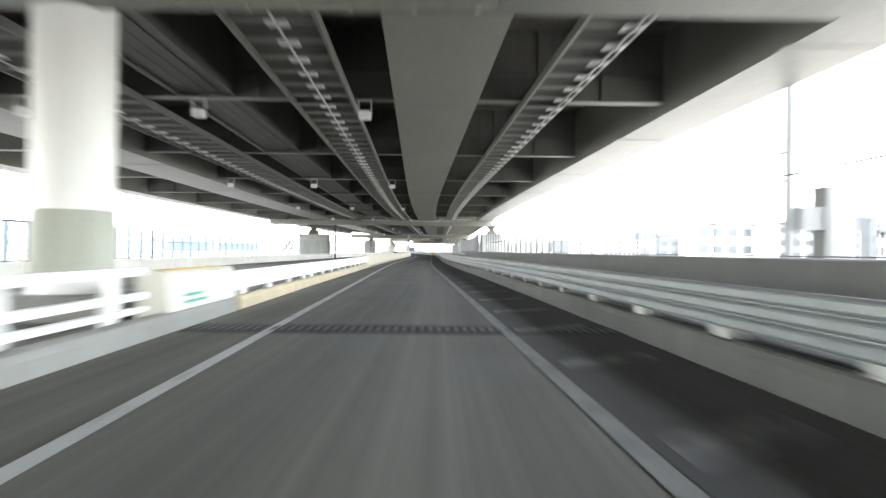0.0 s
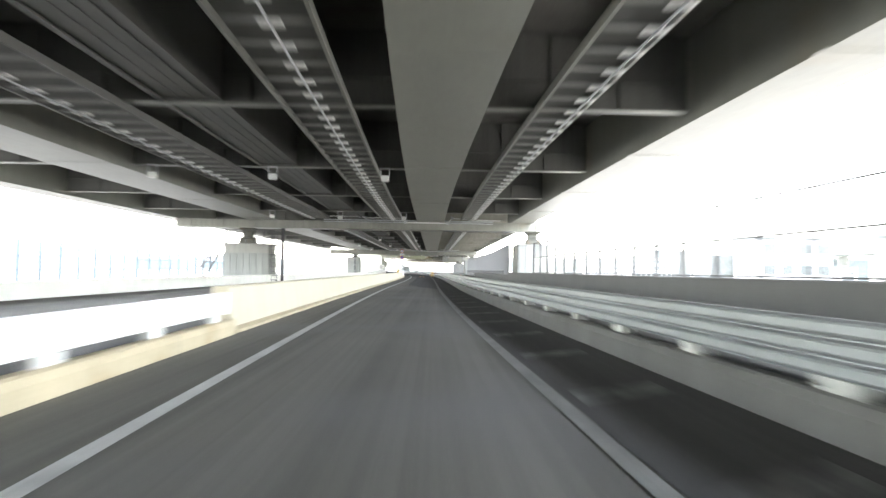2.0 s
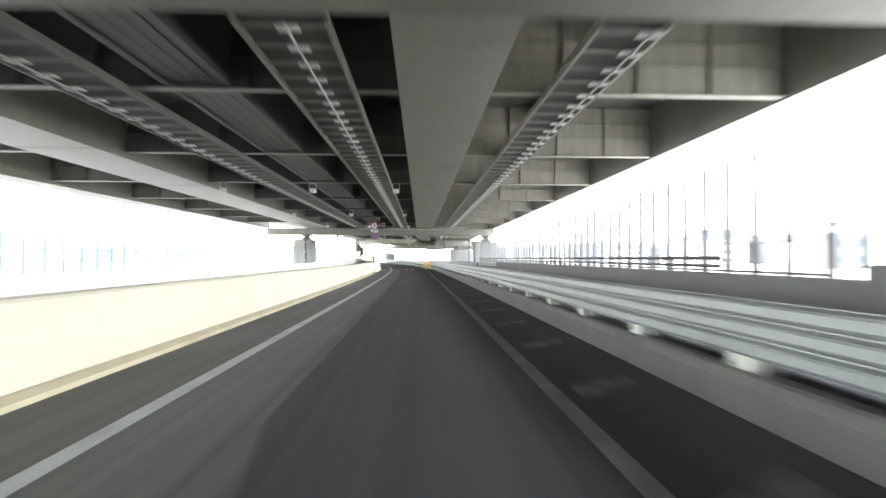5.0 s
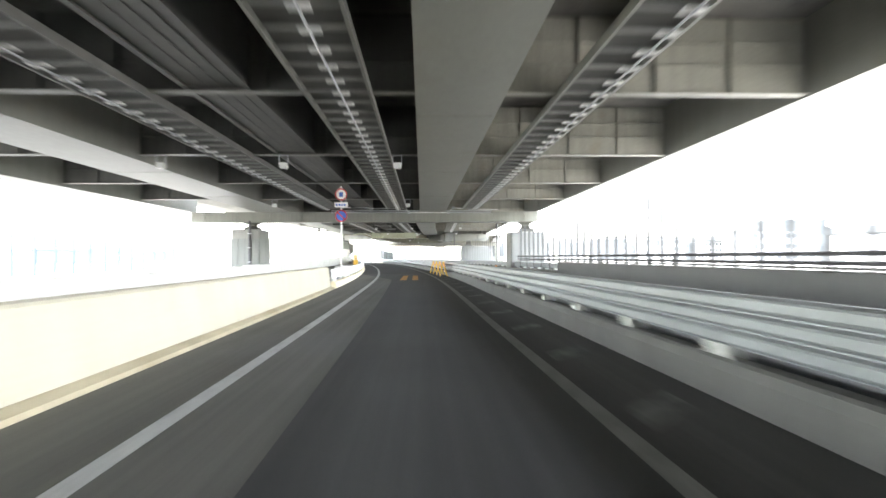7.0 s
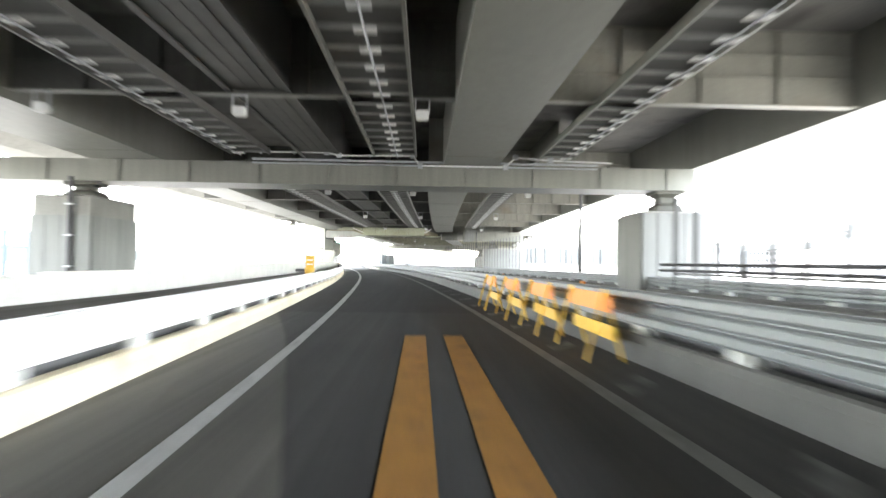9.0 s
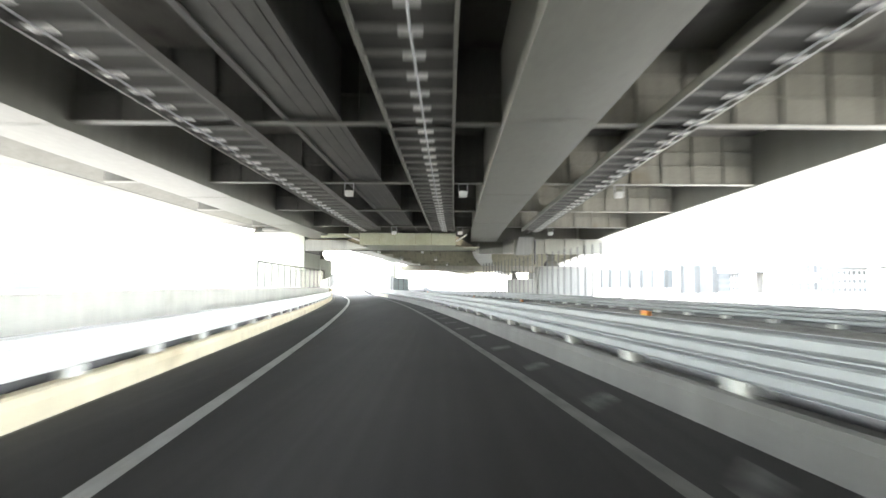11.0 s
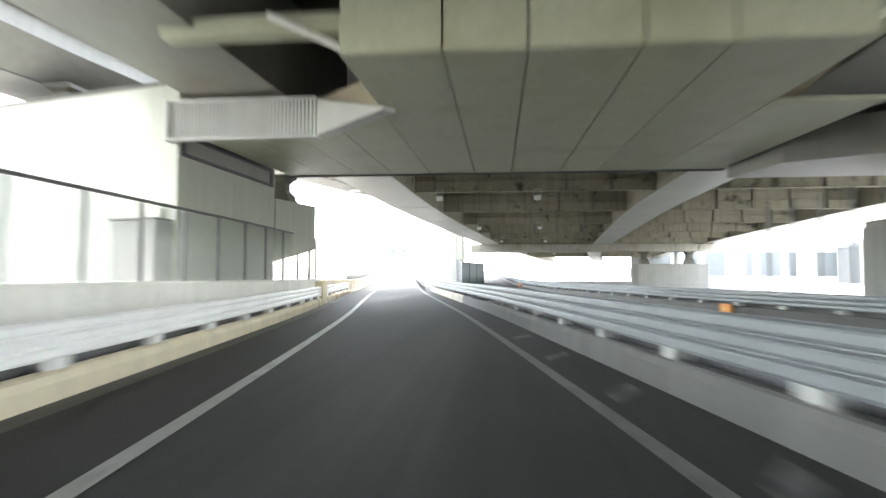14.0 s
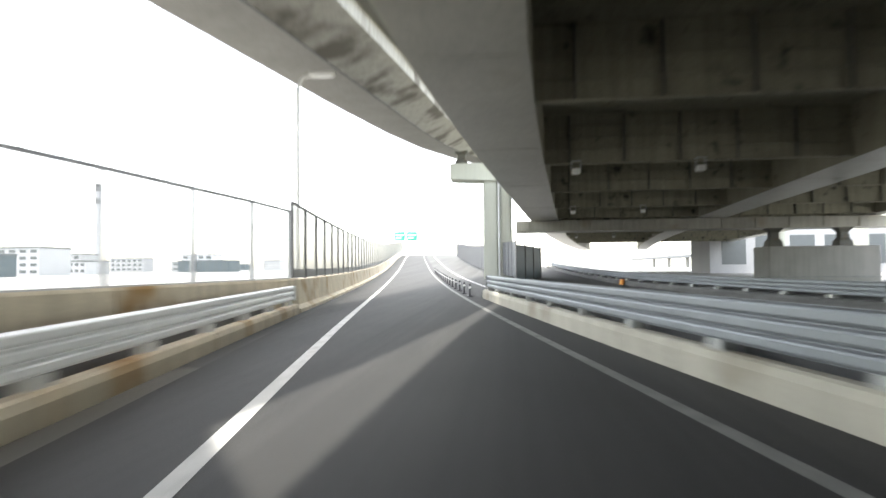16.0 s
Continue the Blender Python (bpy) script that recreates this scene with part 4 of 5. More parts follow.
drain = thing("drain_post", "thin dark post beside the pier", "post")
part("post", blocks((-12.05, -11.85, 72.2, 72.4, 0.0, 4.42)), DARK, drain)

# the portal: white concrete pier, beige clad crossing, corrugated duct
portal = thing("portal_pier", "large white concrete pier head with a stepped shoulder", "pier")
part("head_coping", prism([(-21.75, 189.85), (-14.3, 188.18), (-14.05, 193.4), (-21.5, 195.05)], 5.742, 5.8), GRATING, portal)
part("head", prism([(-21.7, 189.9), (-14.35, 188.25), (-14.1, 193.4), (-21.5, 195.0)], -0.3, 5.74), PIER_WHITE, portal)
part("shoulder", prism([(-18.5, 193.5), (-14.05, 193.42), (-13.45, 195.6), (-18.5, 195.9)], [1.2, 1.6, 2.1, 1.2], 3.68), PIER_WHITE, portal)
part("stem", prism([(-20.5, 193.6), (-16.6, 193.6), (-16.6, 195.5), (-20.5, 195.5)], -0.3, 1.6), PIER_WHITE, portal)
side = lambda y: -14.35 + 0.25 * (y - 188.25) / 5.15
slot = lambda y0, y1, z0, z1, d: prism([(side(y0) - 0.05, y0), (side(y0) + d, y0), (side(y1) + d, y1), (side(y1) - 0.05, y1)], z0, z1)
part("slot_recess", slot(188.4, 193.1, 4.1, 4.48, 0.02), CONCRETE, portal)
for y0, y1, z0, z1 in ((188.35, 193.2, 4.47, 4.58), (188.35, 193.2, 4.02, 4.09), (188.35, 188.48, 4.09, 4.47), (193.0, 193.2, 4.09, 4.47)):
    part("slot_frame", slot(y0, y1, z0, z1, 0.07), DARK, portal)
part("plinth", prism([(-15.75, 187.95), (-14.5, 187.68), (-14.45, 188.25), (-15.75, 188.5)], -0.3, 2.42), CONCRETE, portal)
part("plinth_cap", prism([(-15.8, 187.88), (-14.47, 187.6), (-14.42, 188.25), (-15.8, 188.5)], 2.42, 2.46), GRATING, portal)
for i in range(13):
    a, b = i / 13, (i + 1) / 13
    xa, xb = -21.65 + 6.95 * a, -21.65 + 6.95 * b
    ya, yb = 189.87 - 1.55 * a, 189.87 - 1.55 * b
    part("cladding_panel", prism([(xa + 0.012, ya - 0.09), (xb - 0.012, yb - 0.09), (xb - 0.012, yb - 0.03), (xa + 0.012, ya - 0.03)], 0.0, 2.75), PIER_WHITE, portal)
bearing(-18.8, 190.1, 5.74, 6.42, portal, 0.4)
bearing(-14.4, 194.7, 3.68, 4.65, portal, 0.45)
beige = thing("clad_crossing", "beige clad girder crossing over the road, with panel joints", "girder")
fx = [-9.05, -7.56, -6.36, -4.79, -3.61, -1.75]
for a, b in zip(fx, fx[1:]):
    part("front_panel", blocks((a + 0.018, b - 0.018, 183.45, 183.52, 4.32, 5.2)), BEIGE, beige)
part("core", prism([(-9.0, 183.56), (-1.8, 183.56), (0.15, 194.2), (-13.9, 194.2), (-13.9, 187.6), (-10.6, 187.55), (-9.0, 186.25)], [4.39, 4.39, 4.68, 4.68, 4.5, 4.5, 4.46], 5.06), SEAM, beige)
for xa, xb in [(-13.9, -12.7), (-12.7, -11.5), (-11.5, -10.3), (-10.3, -9.05)] + list(zip(fx, fx[1:])) + [(-1.75, 0.3)]:
    front = (183.5, 183.5) if -9.1 < xa < -1.8 else (186.5, 186.5) if xa > -2 else [float(np.interp(x, [-10.6, -8.9], [187.5, 186.15])) for x in (xa, xb)]
    q = [(xa + 0.012, front[0]), (xb - 0.012, front[1]), (xb - 0.012, 194.25), (xa + 0.012, 194.25)]
    zz = [4.3 + 0.3 * (y - 183.5) / 11.8 for x, y in q]
    bm = bmesh.new()
    lo = [bm.verts.new((x, y, z)) for (x, y), z in zip(q, zz)]
    up = [bm.verts.new((x, y, z + 0.05)) for (x, y), z in zip(q, zz)]
    bm.faces.new(lo[::-1])
    bm.faces.new(up)
    for j in range(4):
        bm.faces.new((lo[j], lo[(j + 1) % 4], up[(j + 1) % 4], up[j]))
    part("soffit_panel", bm, BEIGE, beige)
part("drip_edge", blocks((-14.0, 0.4, 194.26, 194.38, 4.53, 5.0)), DARK, beige)
part("side_beam", blocks((-12.1, -9.2, 184.0, 184.3, 4.9, 5.2)), BEIGE, beige)
part("portal_beam", prism([(0.55, 191.0), (2.5, 189.6), (3.05, 186.6), (10.7, 186.6), (10.7, 194.4), (0.55, 194.4)], [4.1, 4.05, 3.85, 3.85, 4.3, 4.3], 5.06), STEEL, beige)
part("stay", tube((-10.3, 183.9, 5.15), (-9.1, 184.2, 4.65), 0.06, 8), WHITE, beige)
part("stay", tube((-0.9, 183.9, 5.15), (-1.7, 184.0, 4.65), 0.06, 8), WHITE, beige)
bm = blocks((-0.62, 0.62, 186.4, 186.59, 3.74, 5.2))
for v in bm.verts:
    v.co.x += 3.72 + 0.3 * (v.co.z - 3.74) / 1.46
part("bracket_leg", bm, PANEL, beige, "pale leaning plate on the portal beam")
for x in (5.6, 7.2, 8.8):
    part("rib", blocks((x - 0.02, x + 0.02, 186.48, 186.6, 3.9, 5.05)), STEEL, beige)
part("drain_pipe", tube((4.75, 186.5, 3.0), (4.75, 186.5, 5.0), 0.06, 8), DARK, beige)
duct = thing("corrugated_duct", "white corrugated metal duct beside the pier", "duct")
bm = bmesh.new()
legs = [((-13.9, 187.2), (-10.6, 187.2), 40), ((-10.6, 187.2), (-8.9, 185.85), 24)]
for leg, ((xa, ya), (xb, yb), n) in enumerate(legs):
    run = Vector((xb - xa, yb - ya))
    side_x, side_y = run.normalized().y, -run.normalized().x
    rim = []
    for i in range(2 * n + 1):
        u, out = i / (2 * n), 0.035 if i % 2 else 0.0
        x, y = xa + run.x * u + side_x * out, ya + run.y * u + side_y * out
        low, top = 4.12 + 0.1 * leg * u, 4.9 - (0.62 * u if leg else 0.0)
        rim.append([bm.verts.new(c) for c in ((x, y, low), (x, y, max(top, low + 0.04)), (x - side_x * 0.3, y - side_y * 0.3, max(top, low + 0.04)), (x - side_x * 0.3, y - side_y * 0.3, low))])
    for p0, p1 in zip(rim, rim[1:]):
        for j in range(4):
            bm.faces.new((p0[j], p0[(j + 1) % 4], p1[(j + 1) % 4], p1[j]))
    bm.faces.new(rim[0])
    bm.faces.new(rim[-1][::-1])
part("sheet", bm, DUCT, duct)
part("bottom_trim", prism([(-13.92, 187.12), (-10.6, 187.12), (-10.6, 187.3), (-13.92, 187.3)], 4.07, 4.118), DUCT, duct)
part("top_trim", prism([(-13.92, 187.12), (-10.6, 187.12), (-10.6, 187.3), (-13.92, 187.3)], 4.902, 4.95), DUCT, duct)
part("end_cap", prism([(-14.0, 187.1), (-13.9, 187.1), (-13.9, 187.5), (-14.0, 187.5)], 4.07, 4.95), DUCT, duct)

# ---- the next deck ----
def deck2_x(y):
    return float(np.interp(y, [190, 200, 208, 216, 228, 247, 275, 305, 345], [-12.55, -12.25, -11.85, -11.2, -9.95, -7.9, -4.2, 0.9, 8.9]))


Z2 = 5.2
deck2 = thing("viaduct_span", "upper road deck with brown panelled soffit and box girders, curving away", "viaduct", "viaduct spans")
ys2 = steps(197.7, 345, 5)
part("deck_slab", sweep([(-1.8, 7.3), (28.0, 7.3), (28.0, 7.7), (-1.8, 7.7)], ys2, deck2_x, flat=True), WEB, deck2)
for o, w in ((0.0, 1.15), (14.0, 1.15)):
    # Sides dark, flange bright: the fall of light is put into the tones.
    ob = part("box_girder", sweep([(o - w, Z2 + 0.03), (o + w, Z2 + 0.03), (o + w, 7.3), (o - w, 7.3)], ys2, deck2_x, flat=True), WEB, deck2)
    part("bottom_flange", sweep([(o - w - 0.03, Z2), (o + w + 0.03, Z2), (o + w + 0.03, Z2 + 0.028), (o - w - 0.03, Z2 + 0.028)], ys2, deck2_x, flat=True), GIRDER_LIT, ob, "bottom flange in a light-brightened tone")
    for y in (208.6, 217.2, 226.0, 236.5):
        c = deck2_x(y) + o
        part("splice_plate", blocks((c - w + 0.05, c + w - 0.05, y - 0.25, y + 0.25, Z2 - 0.014, Z2 - 0.001)), GIRDER_LIT, ob)
ob = part("edge_girder", sweep([(26.6, 5.33), (28.0, 5.33), (28.0, 7.3), (26.6, 7.3)], ys2, deck2_x, flat=True), WEB, deck2)
part("bottom_flange", sweep([(26.57, 5.3), (28.03, 5.3), (28.03, 5.328), (26.57, 5.328)], ys2, deck2_x, flat=True), GIRDER_LIT, ob, "bottom flange in a light-brightened tone")
# Same brightened tone, standing in for light through the deck joint.
part("end_girder", prism([(-14.1, 195.9), (15.0, 195.9), (15.0, 197.65), (-13.5, 197.65)], 5.17, 7.3), GIRDER_LIT, deck2)
part("link_slab", prism([(-16.7, 195.9), (-13.45, 195.9), (-13.9, 199.7), (-16.0, 202.5), (-16.2, 202.6)], 7.02, 7.28), CONCRETE, deck2, "concrete slab between the deck and the ramp")
web_stiff = mesh_of(blocks((-0.014, 0.014, -0.16, -0.014, 0.03, 1.95)), "stiffener", STEEL_DIM)
for i, y in enumerate([203.3, 212.0, 220.7, 229.4, 238.1, 246.8, 255.5, 264.2, 272.9, 281.6, 290.3, 299.0]):
    c = deck2_x(y)
    for a, b in ((c + 1.15, c + 12.85), (c + 15.15, c + 26.6)):
        xb = part("crossbeam", tee_x(a, b, y, 5.3, 7.3, 0.13), WEB, deck2)
        for u in (1.0, 3.15, 5.3, 7.45, 9.6):
            shared("stiffener", web_stiff, (a + u, y, 5.3), xb)
        for z in (5.86, 6.35, 6.8):
            part("web_rib", blocks((a + 0.02, b - 0.02, y - 0.1, y - 0.014, z, z + 0.02)), WEB, xb)
pier_beam = thing("cross_girder", "tan steel cross girder on the wall pier under the far deck", "girder", "pier cross girders")
part("box", blocks((-10.3, 21.5, 247.6, 250.2, 4.25, 5.19)), BEAM_TAN, pier_beam)
for x in steps(-9.2, 20.6, 2.7):
    part("rib", blocks((x - 0.02, x + 0.02, 247.5, 247.6, 4.28, 5.18)), BEAM_TAN, pier_beam)
for y in (203.3, 220.7, 238.1, 255.5, 272.9):
    for o in (2.4, 7.2):
        copy_thing(lamp0, pose(deck2_x(y) + o, y - 0.1, 5.41))

# pier of the next deck and of the high ramp
clad_pier(10.1, 18.5, 246.0, 249.0, 2.65, 0.2, "broad concrete wall pier under the far deck", 11.4, 248.2, 4.25)
for x in (16.9,):
    b = thing("bridge_bearing", "dark steel bearing on the wall pier", "bearing")
    bearing(x, 248.2, 2.65, 4.25, b, 0.6)
ramp_pier = thing("ramp_pier", "tall pale concrete pier with a hammerhead cap", "pier")
for xa, xb in ((-12.85, -11.75), (-11.65, -10.75)):
    bm = blocks((xa, xb, 239.2, 240.8, -0.3, 7.62))
    bmesh.ops.bevel(bm, geom=[e for e in bm.edges if abs(e.verts[0].co.z - e.verts[1].co.z) > 1], offset=0.15, segments=2, affect="EDGES")
    part("column", bm, PIER_WHITE, ramp_pier)
part("cap", prism([(-15.3, 239.0), (-10.6, 239.0), (-10.6, 241.0), (-15.3, 241.0)], [7.75, 7.5, 7.5, 7.75], 8.9), PIER_WHITE, ramp_pier)
part("drain_pipe", tube((-11.7, 239.1, 0.2), (-11.7, 239.1, 7.5), 0.07, 8), GALV, ramp_pier)
bearing(-14.5, 240.0, 8.9, 9.94, ramp_pier, 0.5)


def ramp_x(y):
    return float(np.interp(y, [141, 182, 190, 197, 203, 210, 218, 228, 238, 244, 252, 260], [-21.6, -20.4, -19.7, -18.7, -17.7, -16.9, -16.2, -15.9, -15.2, -13.6, -9.5, -4.0]))


def ramp_z(y):
    return float(np.interp(y, [141, 190, 203, 210, 218, 228, 240, 260], [6.3, 6.45, 6.65, 7.0, 7.5, 8.6, 9.95, 11.0]))


STAINED = material("mould_stained_concrete", (0.42, 0.41, 0.37), 0.85, vary=0.15, scale=0.7, grain=15, streak=0.2, stain=(0.13, 0.12, 0.1), stain_at=(0.5, 0.62), stain_scale=0.5)
ramp = thing("high_ramp", "high concrete ramp viaduct with a weathered stained underside", "viaduct")


def ramp_part(name, prof, mat, label="", y0=141.4, y1=260.0):
    bm = bmesh.new()
    rings = [[bm.verts.new((ramp_x(y) + o, y, ramp_z(y) + z)) for o, z in prof] for y in steps(y0, y1, 3)]
    for a, b in zip(rings, rings[1:]):
        for i in range(len(prof)):
            bm.faces.new((a[i], a[(i + 1) % len(prof)], b[(i + 1) % len(prof)], b[i]))
    bm.faces.new(rings[0])
    bm.faces.new(rings[-1])
    return part(name, bm, mat, ramp, label)


ramp_part("box_girder", [(-1.7, 0.0), (0.3, 0.0), (0.3, 1.1), (-1.8, 1.1)], CONCRETE)
ramp_part("girder_flank", [(0.32, 0.0), (1.72, 0.6), (1.75, 1.1), (0.32, 1.1)], CONCRETE, y1=198.4)
ramp_part("stained_girder", [(0.32, 0.0), (1.72, 0.6), (1.75, 1.1), (0.32, 1.1)], STAINED, "girder underside with dark mould stains", y0=198.42)
ramp_part("joint_line", [(0.27, -0.012), (0.34, -0.012), (0.34, 0.02), (0.27, 0.02)], DULL, y0=165.0)
ramp_part("deck_slab", [(-2.1, 1.1), (2.1, 1.1), (2.1, 1.4), (-2.1, 1.4)], CONCRETE)
ramp_part("parapet", [(-2.1, 1.4), (-1.85, 1.4), (-1.85, 2.3), (-2.1, 2.3)], CONCRETE)
# Right parapet's height is added to shade the road; white stands for sky.
ramp_part("parapet", [(1.85, 1.4), (2.1, 1.4), (2.1, 4.4), (1.85, 4.4)], WHITE)
ramp_lamp = thing("street_lamp", "white street lamp with a curved arm behind the barrier", "street lamp", at=(-17.6, 214.5, -0.25))
part("base", tube((0, 0, 0), (0, 0, 0.4), 0.16, 12), GALV, ramp_lamp)
part("pole", tube((0, 0, 0.4), (0, 0, 7.1), 0.075, 12), WHITE, ramp_lamp)
part("arm", merge(tube((0, 0, 7.05), (0.2, 0, 7.4), 0.055, 8), tube((0.2, 0, 7.4), (0.5, 0, 7.48), 0.05, 8)), WHITE, ramp_lamp)
bm = blocks((0.4, 1.2, -0.16, 0.16, 7.42, 7.58))
bmesh.ops.bevel(bm, geom=bm.edges[:], offset=0.05, segments=2, affect="EDGES")
lamp_head = part("head", bm, WHITE, ramp_lamp)
part("lens", blocks((0.6, 1.12, -0.12, 0.12, 7.405, 7.425)), LENS, lamp_head)

# ---- signs and small things ----
sign = thing("road_sign", "two round traffic signs and a plate on a thin grey pole", "road sign", at=(-4.75, 119.05, 0))
part("pole", tube((0, 0, 0.26), (0, 0, 4.65), 0.038, 12), GALV, sign)
part("foot", blocks((-0.28, 0.28, -0.35, 0.35, 0.26, 0.75)), WHITE, sign)


def disc(r0, z, y, r1=0.0, sides=40, t=0.012):
    bm = bmesh.new()
    if r1:
        for i in range(sides):
            a, b = 2 * math.pi * i / sides, 2 * math.pi * (i + 1) / sides
            bm.faces.new([bm.verts.new((r * math.cos(u), y, z + r * math.sin(u))) for r, u in ((r0, a), (r0, b), (r1, b), (r1, a))])
    else:
        bmesh.ops.create_cone(bm, segments=sides, radius1=r0, radius2=r0, depth=t, cap_ends=True)
        bmesh.ops.transform(bm, matrix=pose(0, y, z, 90), verts=bm.verts)
    return bm


for z, face in ((4.25, WHITE), (3.2, SIGN_BLUE)):
    plate = part("sign_plate", disc(0.3, z, -0.06), GALV, sign)
    part("sign_face", disc(0.297, z, -0.072, t=0.004), face, plate)
    part("red_ring", disc(0.297, z, -0.078, 0.235), RED, plate)
bm = blocks((-0.032, 0.032, -0.3, 0.3, -0.002, 0.002))
bmesh.ops.transform(bm, matrix=pose(0, -0.079, 3.2, 0, 0, 0) @ pose(0, 0, 0, 90, 0, 0) @ pose(0, 0, 0, 0, 0, 45) @ pose(0, 0, 0, 0, 0, 0), verts=bm.verts)
part("slash", bm, RED, sign)
part("figure_bar", blocks((-0.09, 0.09, -0.083, -0.078, 4.14, 4.36)), SIGN_BLUE, sign)
part("plate", blocks((-0.33, 0.33, -0.07, -0.058, 3.62, 3.86)), WHITE, sign)
part("plate_bars", blocks(*[(-0.26 + 0.13 * i, -0.17 + 0.13 * i, -0.076, -0.071, 3.69, 3.79) for i in range(4)]), SIGN_BLUE, sign)

guide = thing("gantry_sign", "green guide sign hung over the far road", "road sign", at=(-31.4, 308.7, 0))
for x in (-1.35, 1.15):
    part("sign_board", blocks((x - 1.05, x + 1.05, -0.06, 0.06, 6.6, 8.4)), GREEN, guide)
    part("text_bars", blocks((x - 0.8, x + 0.8, -0.09, -0.062, 7.6, 7.9), (x - 0.8, x + 0.3, -0.09, -0.062, 7.05, 7.3)), WHITE, guide)
part("beam", blocks((-9.0, 3.0, 0.1, 0.3, 7.3, 7.6)), GALV, guide)
part("mast", tube((-9.0, 0.2, 0.0), (-9.0, 0.2, 7.8), 0.16, 12), GALV, guide)

drum = thing("warning_board", "yellow warning drum and board standing behind the guardrail", "barrier", at=(-6.8, 142.4, 0))
part("drum", tube((0, 0, 0), (0, 0, 0.85), 0.22, 24), YELLOW, drum)
part("board", blocks((-0.18, 0.18, -0.03, 0.03, 0.85, 1.38)), YELLOW, drum)
for z in (0.97, 1.16):
    part("board_bar", blocks((-0.14, 0.14, -0.04, -0.031, z, z + 0.06)), WHITE, drum)
part("arm", blocks((-0.62, -0.24, -0.06, 0.06, 0.66, 0.8)), DARK, drum)

bar0 = None
for i in range(4):
    y = 124.6 + 2.3 * i
    at = pose(line_x(y) + 4.0, y, 0.012, 0, 0, 90)
    if bar0 is None:
        bar0 = thing("barricade", "orange and white folding barricade on the shoulder", "barricade", "barricades")
        bar0.matrix_basis = at
        for s in (-0.75, 0.75):
            part("leg", tube((s, -0.22, 0), (s, 0, 0.85), 0.02, 6), YELLOW, bar0)
            part("leg", tube((s, 0.22, 0), (s, 0, 0.85), 0.02, 6), YELLOW, bar0)
        part("board", blocks((-0.9, 0.9, -0.035, -0.015, 0.58, 0.8)), ORANGE, bar0)
        part("board", blocks((-0.9, 0.9, -0.09, -0.07, 0.25, 0.42)), YELLOW, bar0)
        part("white_bars", blocks(*[(-0.75 + 0.45 * k, -0.57 + 0.45 * k, -0.041, -0.0355, 0.585, 0.795) for k in range(4)]), WHITE, bar0)
    else:
        copy_thing(bar0, at)
cone0 = None
for y in (145.6, 162.3, 179.2, 194.0, 229.9):
    at = pose(far_kerb(y) - 0.07, y, rise(y))
    if cone0 is None:
        cone0 = thing("delineator", "orange plastic block standing against the far kerb", "delineator", "delineators")
        cone0.matrix_basis = at
        bm = blocks((-0.06, 0.06, -0.36, 0.36, 0.0, 0.3))
        bmesh.ops.bevel(bm, geom=bm.edges[:], offset=0.025, segments=2, affect="EDGES")
        part("body", bm, ORANGE, cone0)
        part("reflector", blocks((-0.066, -0.0605, -0.22, 0.22, 0.1, 0.2)), YELLOW, cone0)
    else:
        copy_thing(cone0, at)

# ---- distance ----
rng = random.Random(7)


def building(x, y, w, d, h, mat, label, rows=3, cols=4):
    b = thing("building", label, "building", "distant buildings", at=(x, y, -0.25))
    part("wall", blocks((-w / 2, w / 2, -d / 2, d / 2, 0, h)), mat, b)
    part("roof", blocks((-w / 2 - 0.15, w / 2 + 0.15, -d / 2 - 0.15, d / 2 + 0.15, h, h + 0.5)), FAR_GREY, b)
    for r in range(rows):
        z = h * (r + 0.35) / rows
        for c in range(cols):
            a = -w / 2 + w * (c + 0.2) / cols
            part("window", blocks((a, a + 0.6 * w / cols, -d / 2 - 0.03, -d / 2 + 0.02, z, z + 0.45 * h / rows)), WINDOW, b)
    return b


for i in range(18):
    x = -95 - 14 * rng.random() * i
    y = 130 + 42 * i + rng.uniform(-20, 20)
    building(x - 40, y, rng.uniform(14, 34), 12, rng.uniform(4, 11), PALE if i % 4 else BLUE, "pale low distant building beyond the fence", rng.randint(2, 4), rng.randint(4, 8))
for i in range(1, 12):
    building(58 + 16 * i + rng.uniform(-5, 5), 120 + 22 * i + rng.uniform(-15, 15), rng.uniform(10, 22), 10, rng.uniform(3, 9), BLUE if i % 3 == 0 else PALE, "pale distant building beyond the parapet", rng.randint(2, 4), rng.randint(3, 7))
tower = thing("service_tower", "blue-grey service tower with a small pointed cap", "tower", at=(66.5, 147, -0.25))
part("shaft", blocks((-1.5, 1.5, -1.5, 1.5, 0, 5.6)), BLUE, tower)
bm = bmesh.new()
bmesh.ops.create_cone(bm, segments=4, radius1=2.1, radius2=0.3, depth=1.5, cap_ends=True, matrix=pose(0, 0, 6.35, 0, 0, 45))
part("cap", bm, BLUE, tower)
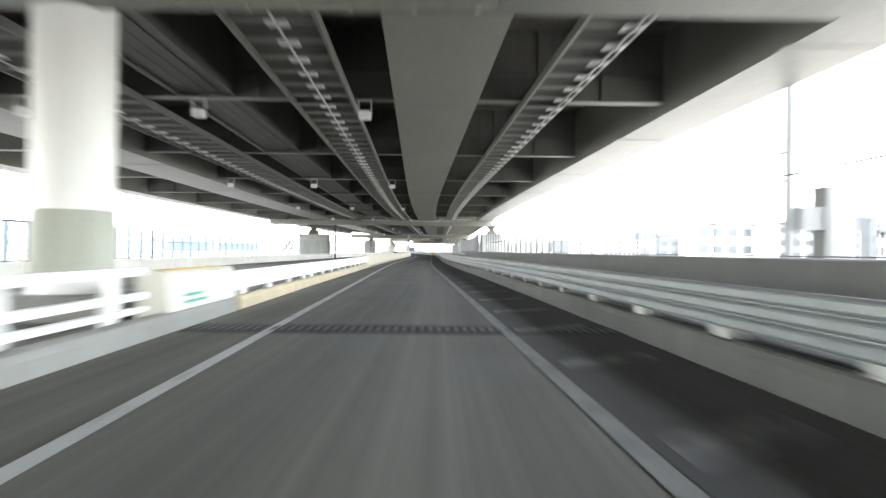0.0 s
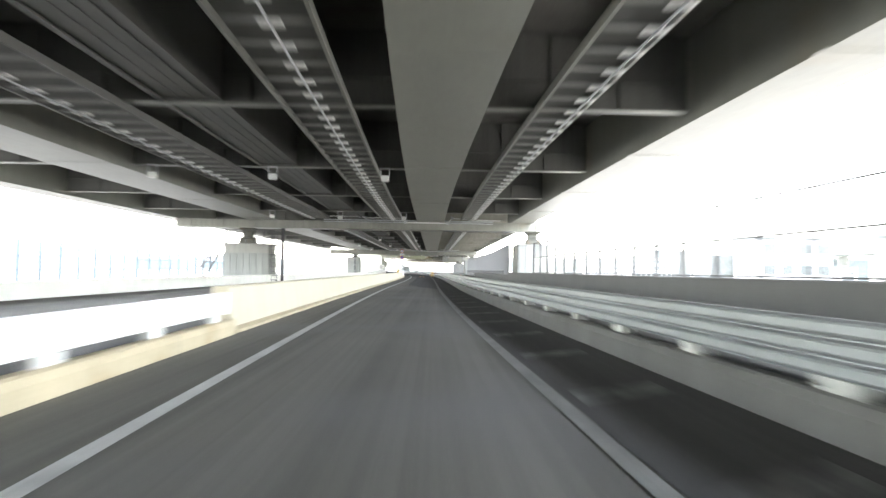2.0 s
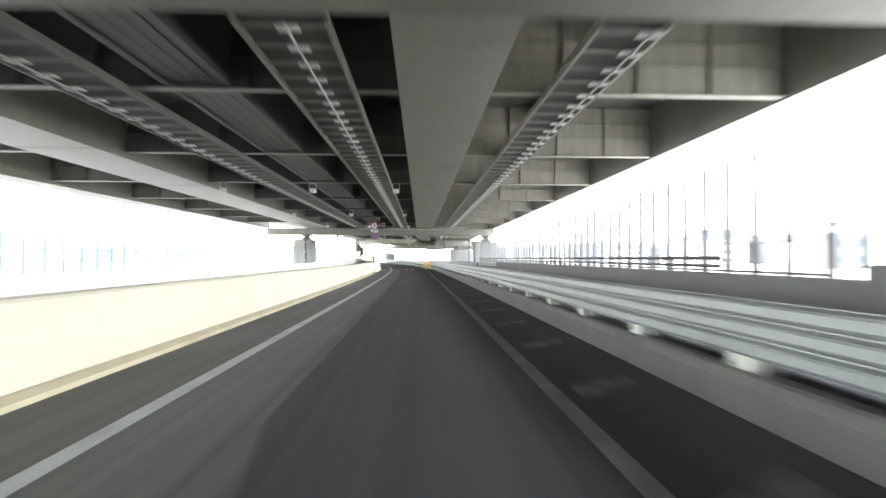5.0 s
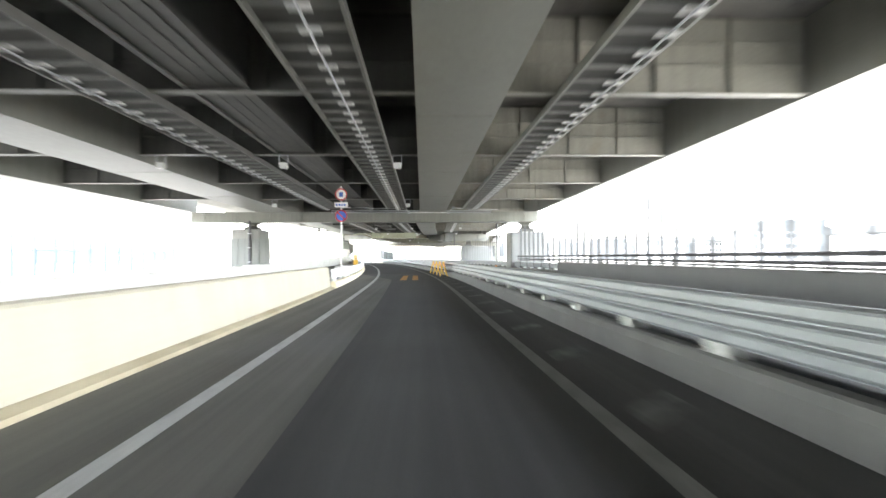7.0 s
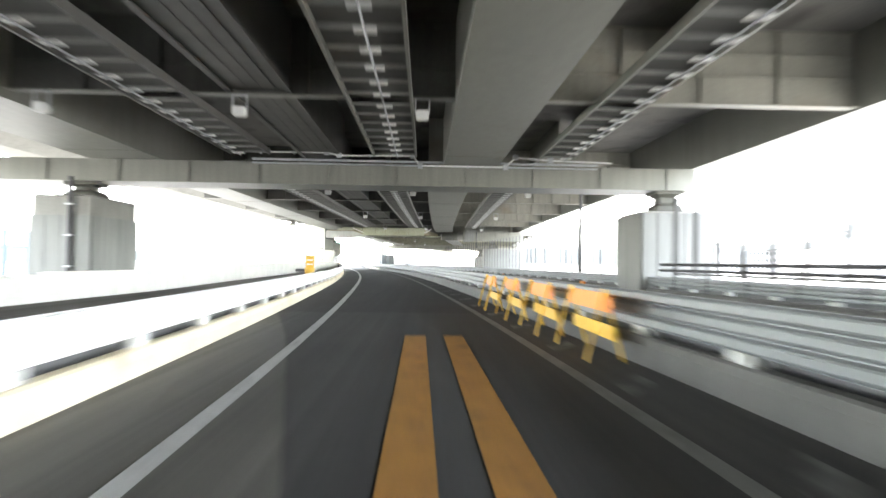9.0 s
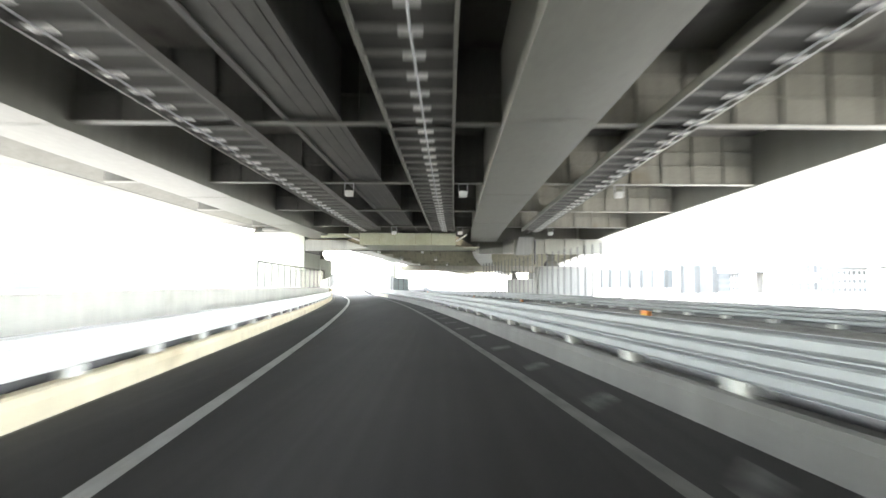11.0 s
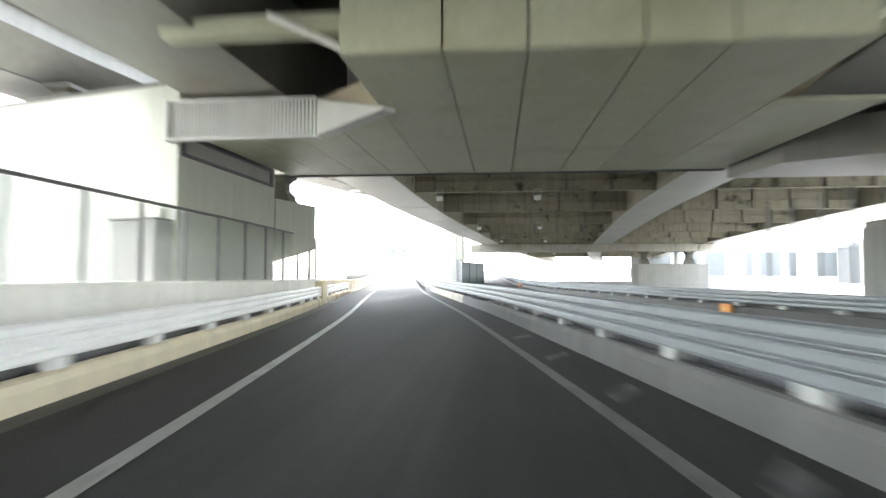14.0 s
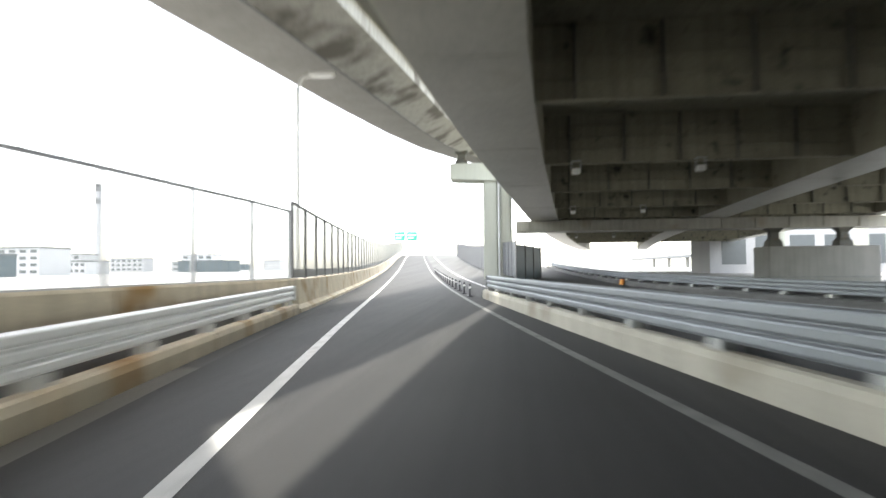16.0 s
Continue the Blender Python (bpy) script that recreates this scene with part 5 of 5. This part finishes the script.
part("mast", tube((0, 0, 7.0), (0, 0, 8.0), 0.12, 6), DARK, tower)
far = thing("far_viaduct", "pale distant viaduct on round columns", "viaduct")
part("girder", blocks((96, 104, 60, 700, 6.0, 7.6)), FAR_GREY, far)
for y in steps(80, 640, 40):
    part("column", tube((100, y, -0.25), (100, y, 6.0), 1.1, 12), CONCRETE, far)
lamp1 = None
for i, y in enumerate((95, 128, 150, 182, 205, 240, 290, 350)):
    at = pose(97.0, y, 7.6)
    if lamp1 is None:
        lamp1 = thing("street_lamp", "slender grey street lamp on the distant viaduct", "street lamp", "distant street lamps")
        lamp1.matrix_basis = at
        part("pole", tube((0, 0, 0), (0, 0, 6.5), 0.14, 8), DULL, lamp1)
        part("head", blocks((-1.6, 0.1, -0.2, 0.2, 6.4, 6.7)), DULL, lamp1)
    else:
        copy_thing(lamp1, at)
for i in range(34):
    building(66 + 9 * (i % 5) + rng.uniform(-4, 4), 40 + 10.5 * i + rng.uniform(-4, 4), rng.uniform(5, 13), 7, rng.uniform(4.0, 9.0), FAR_GREY if i % 3 == 1 else PALE, "pale distant building with rows of windows beyond the parapet", rng.randint(2, 3), rng.randint(4, 8))
hall = thing("building", "blue-windowed hall behind the far piers", "building", "distant buildings", at=(48, 300, -0.25))
part("wall", blocks((-24, 24, 0, 10, 0, 8)), PALE, hall)
for i in range(8):
    part("window", blocks((-22 + 5.6 * i, -18 + 5.6 * i, -0.06, 0.02, 1.5, 6.5)), WINDOW, hall)
for i, x in enumerate((24, 34, 44, 54)):
    col = thing("concrete_column", "pale concrete column under the far deck", "column", "far columns", at=(x, 275, -0.25))
    part("shaft", tube((0, 0, 0), (0, 0, 7.5), 0.8, 16), PIER_WHITE, col)
chimney = thing("chimney", "slim pale distant chimney with a dark top", "chimney", at=(-235, 480, -0.25))
part("shaft", tube((0, 0, 0), (0, 0, 49), 1.5, 12), PALE, chimney)
part("band", tube((0, 0, 38), (0, 0, 41), 1.56, 12), DULL, chimney)
part("band", tube((0, 0, 45), (0, 0, 49.2), 1.56, 12), DULL, chimney)
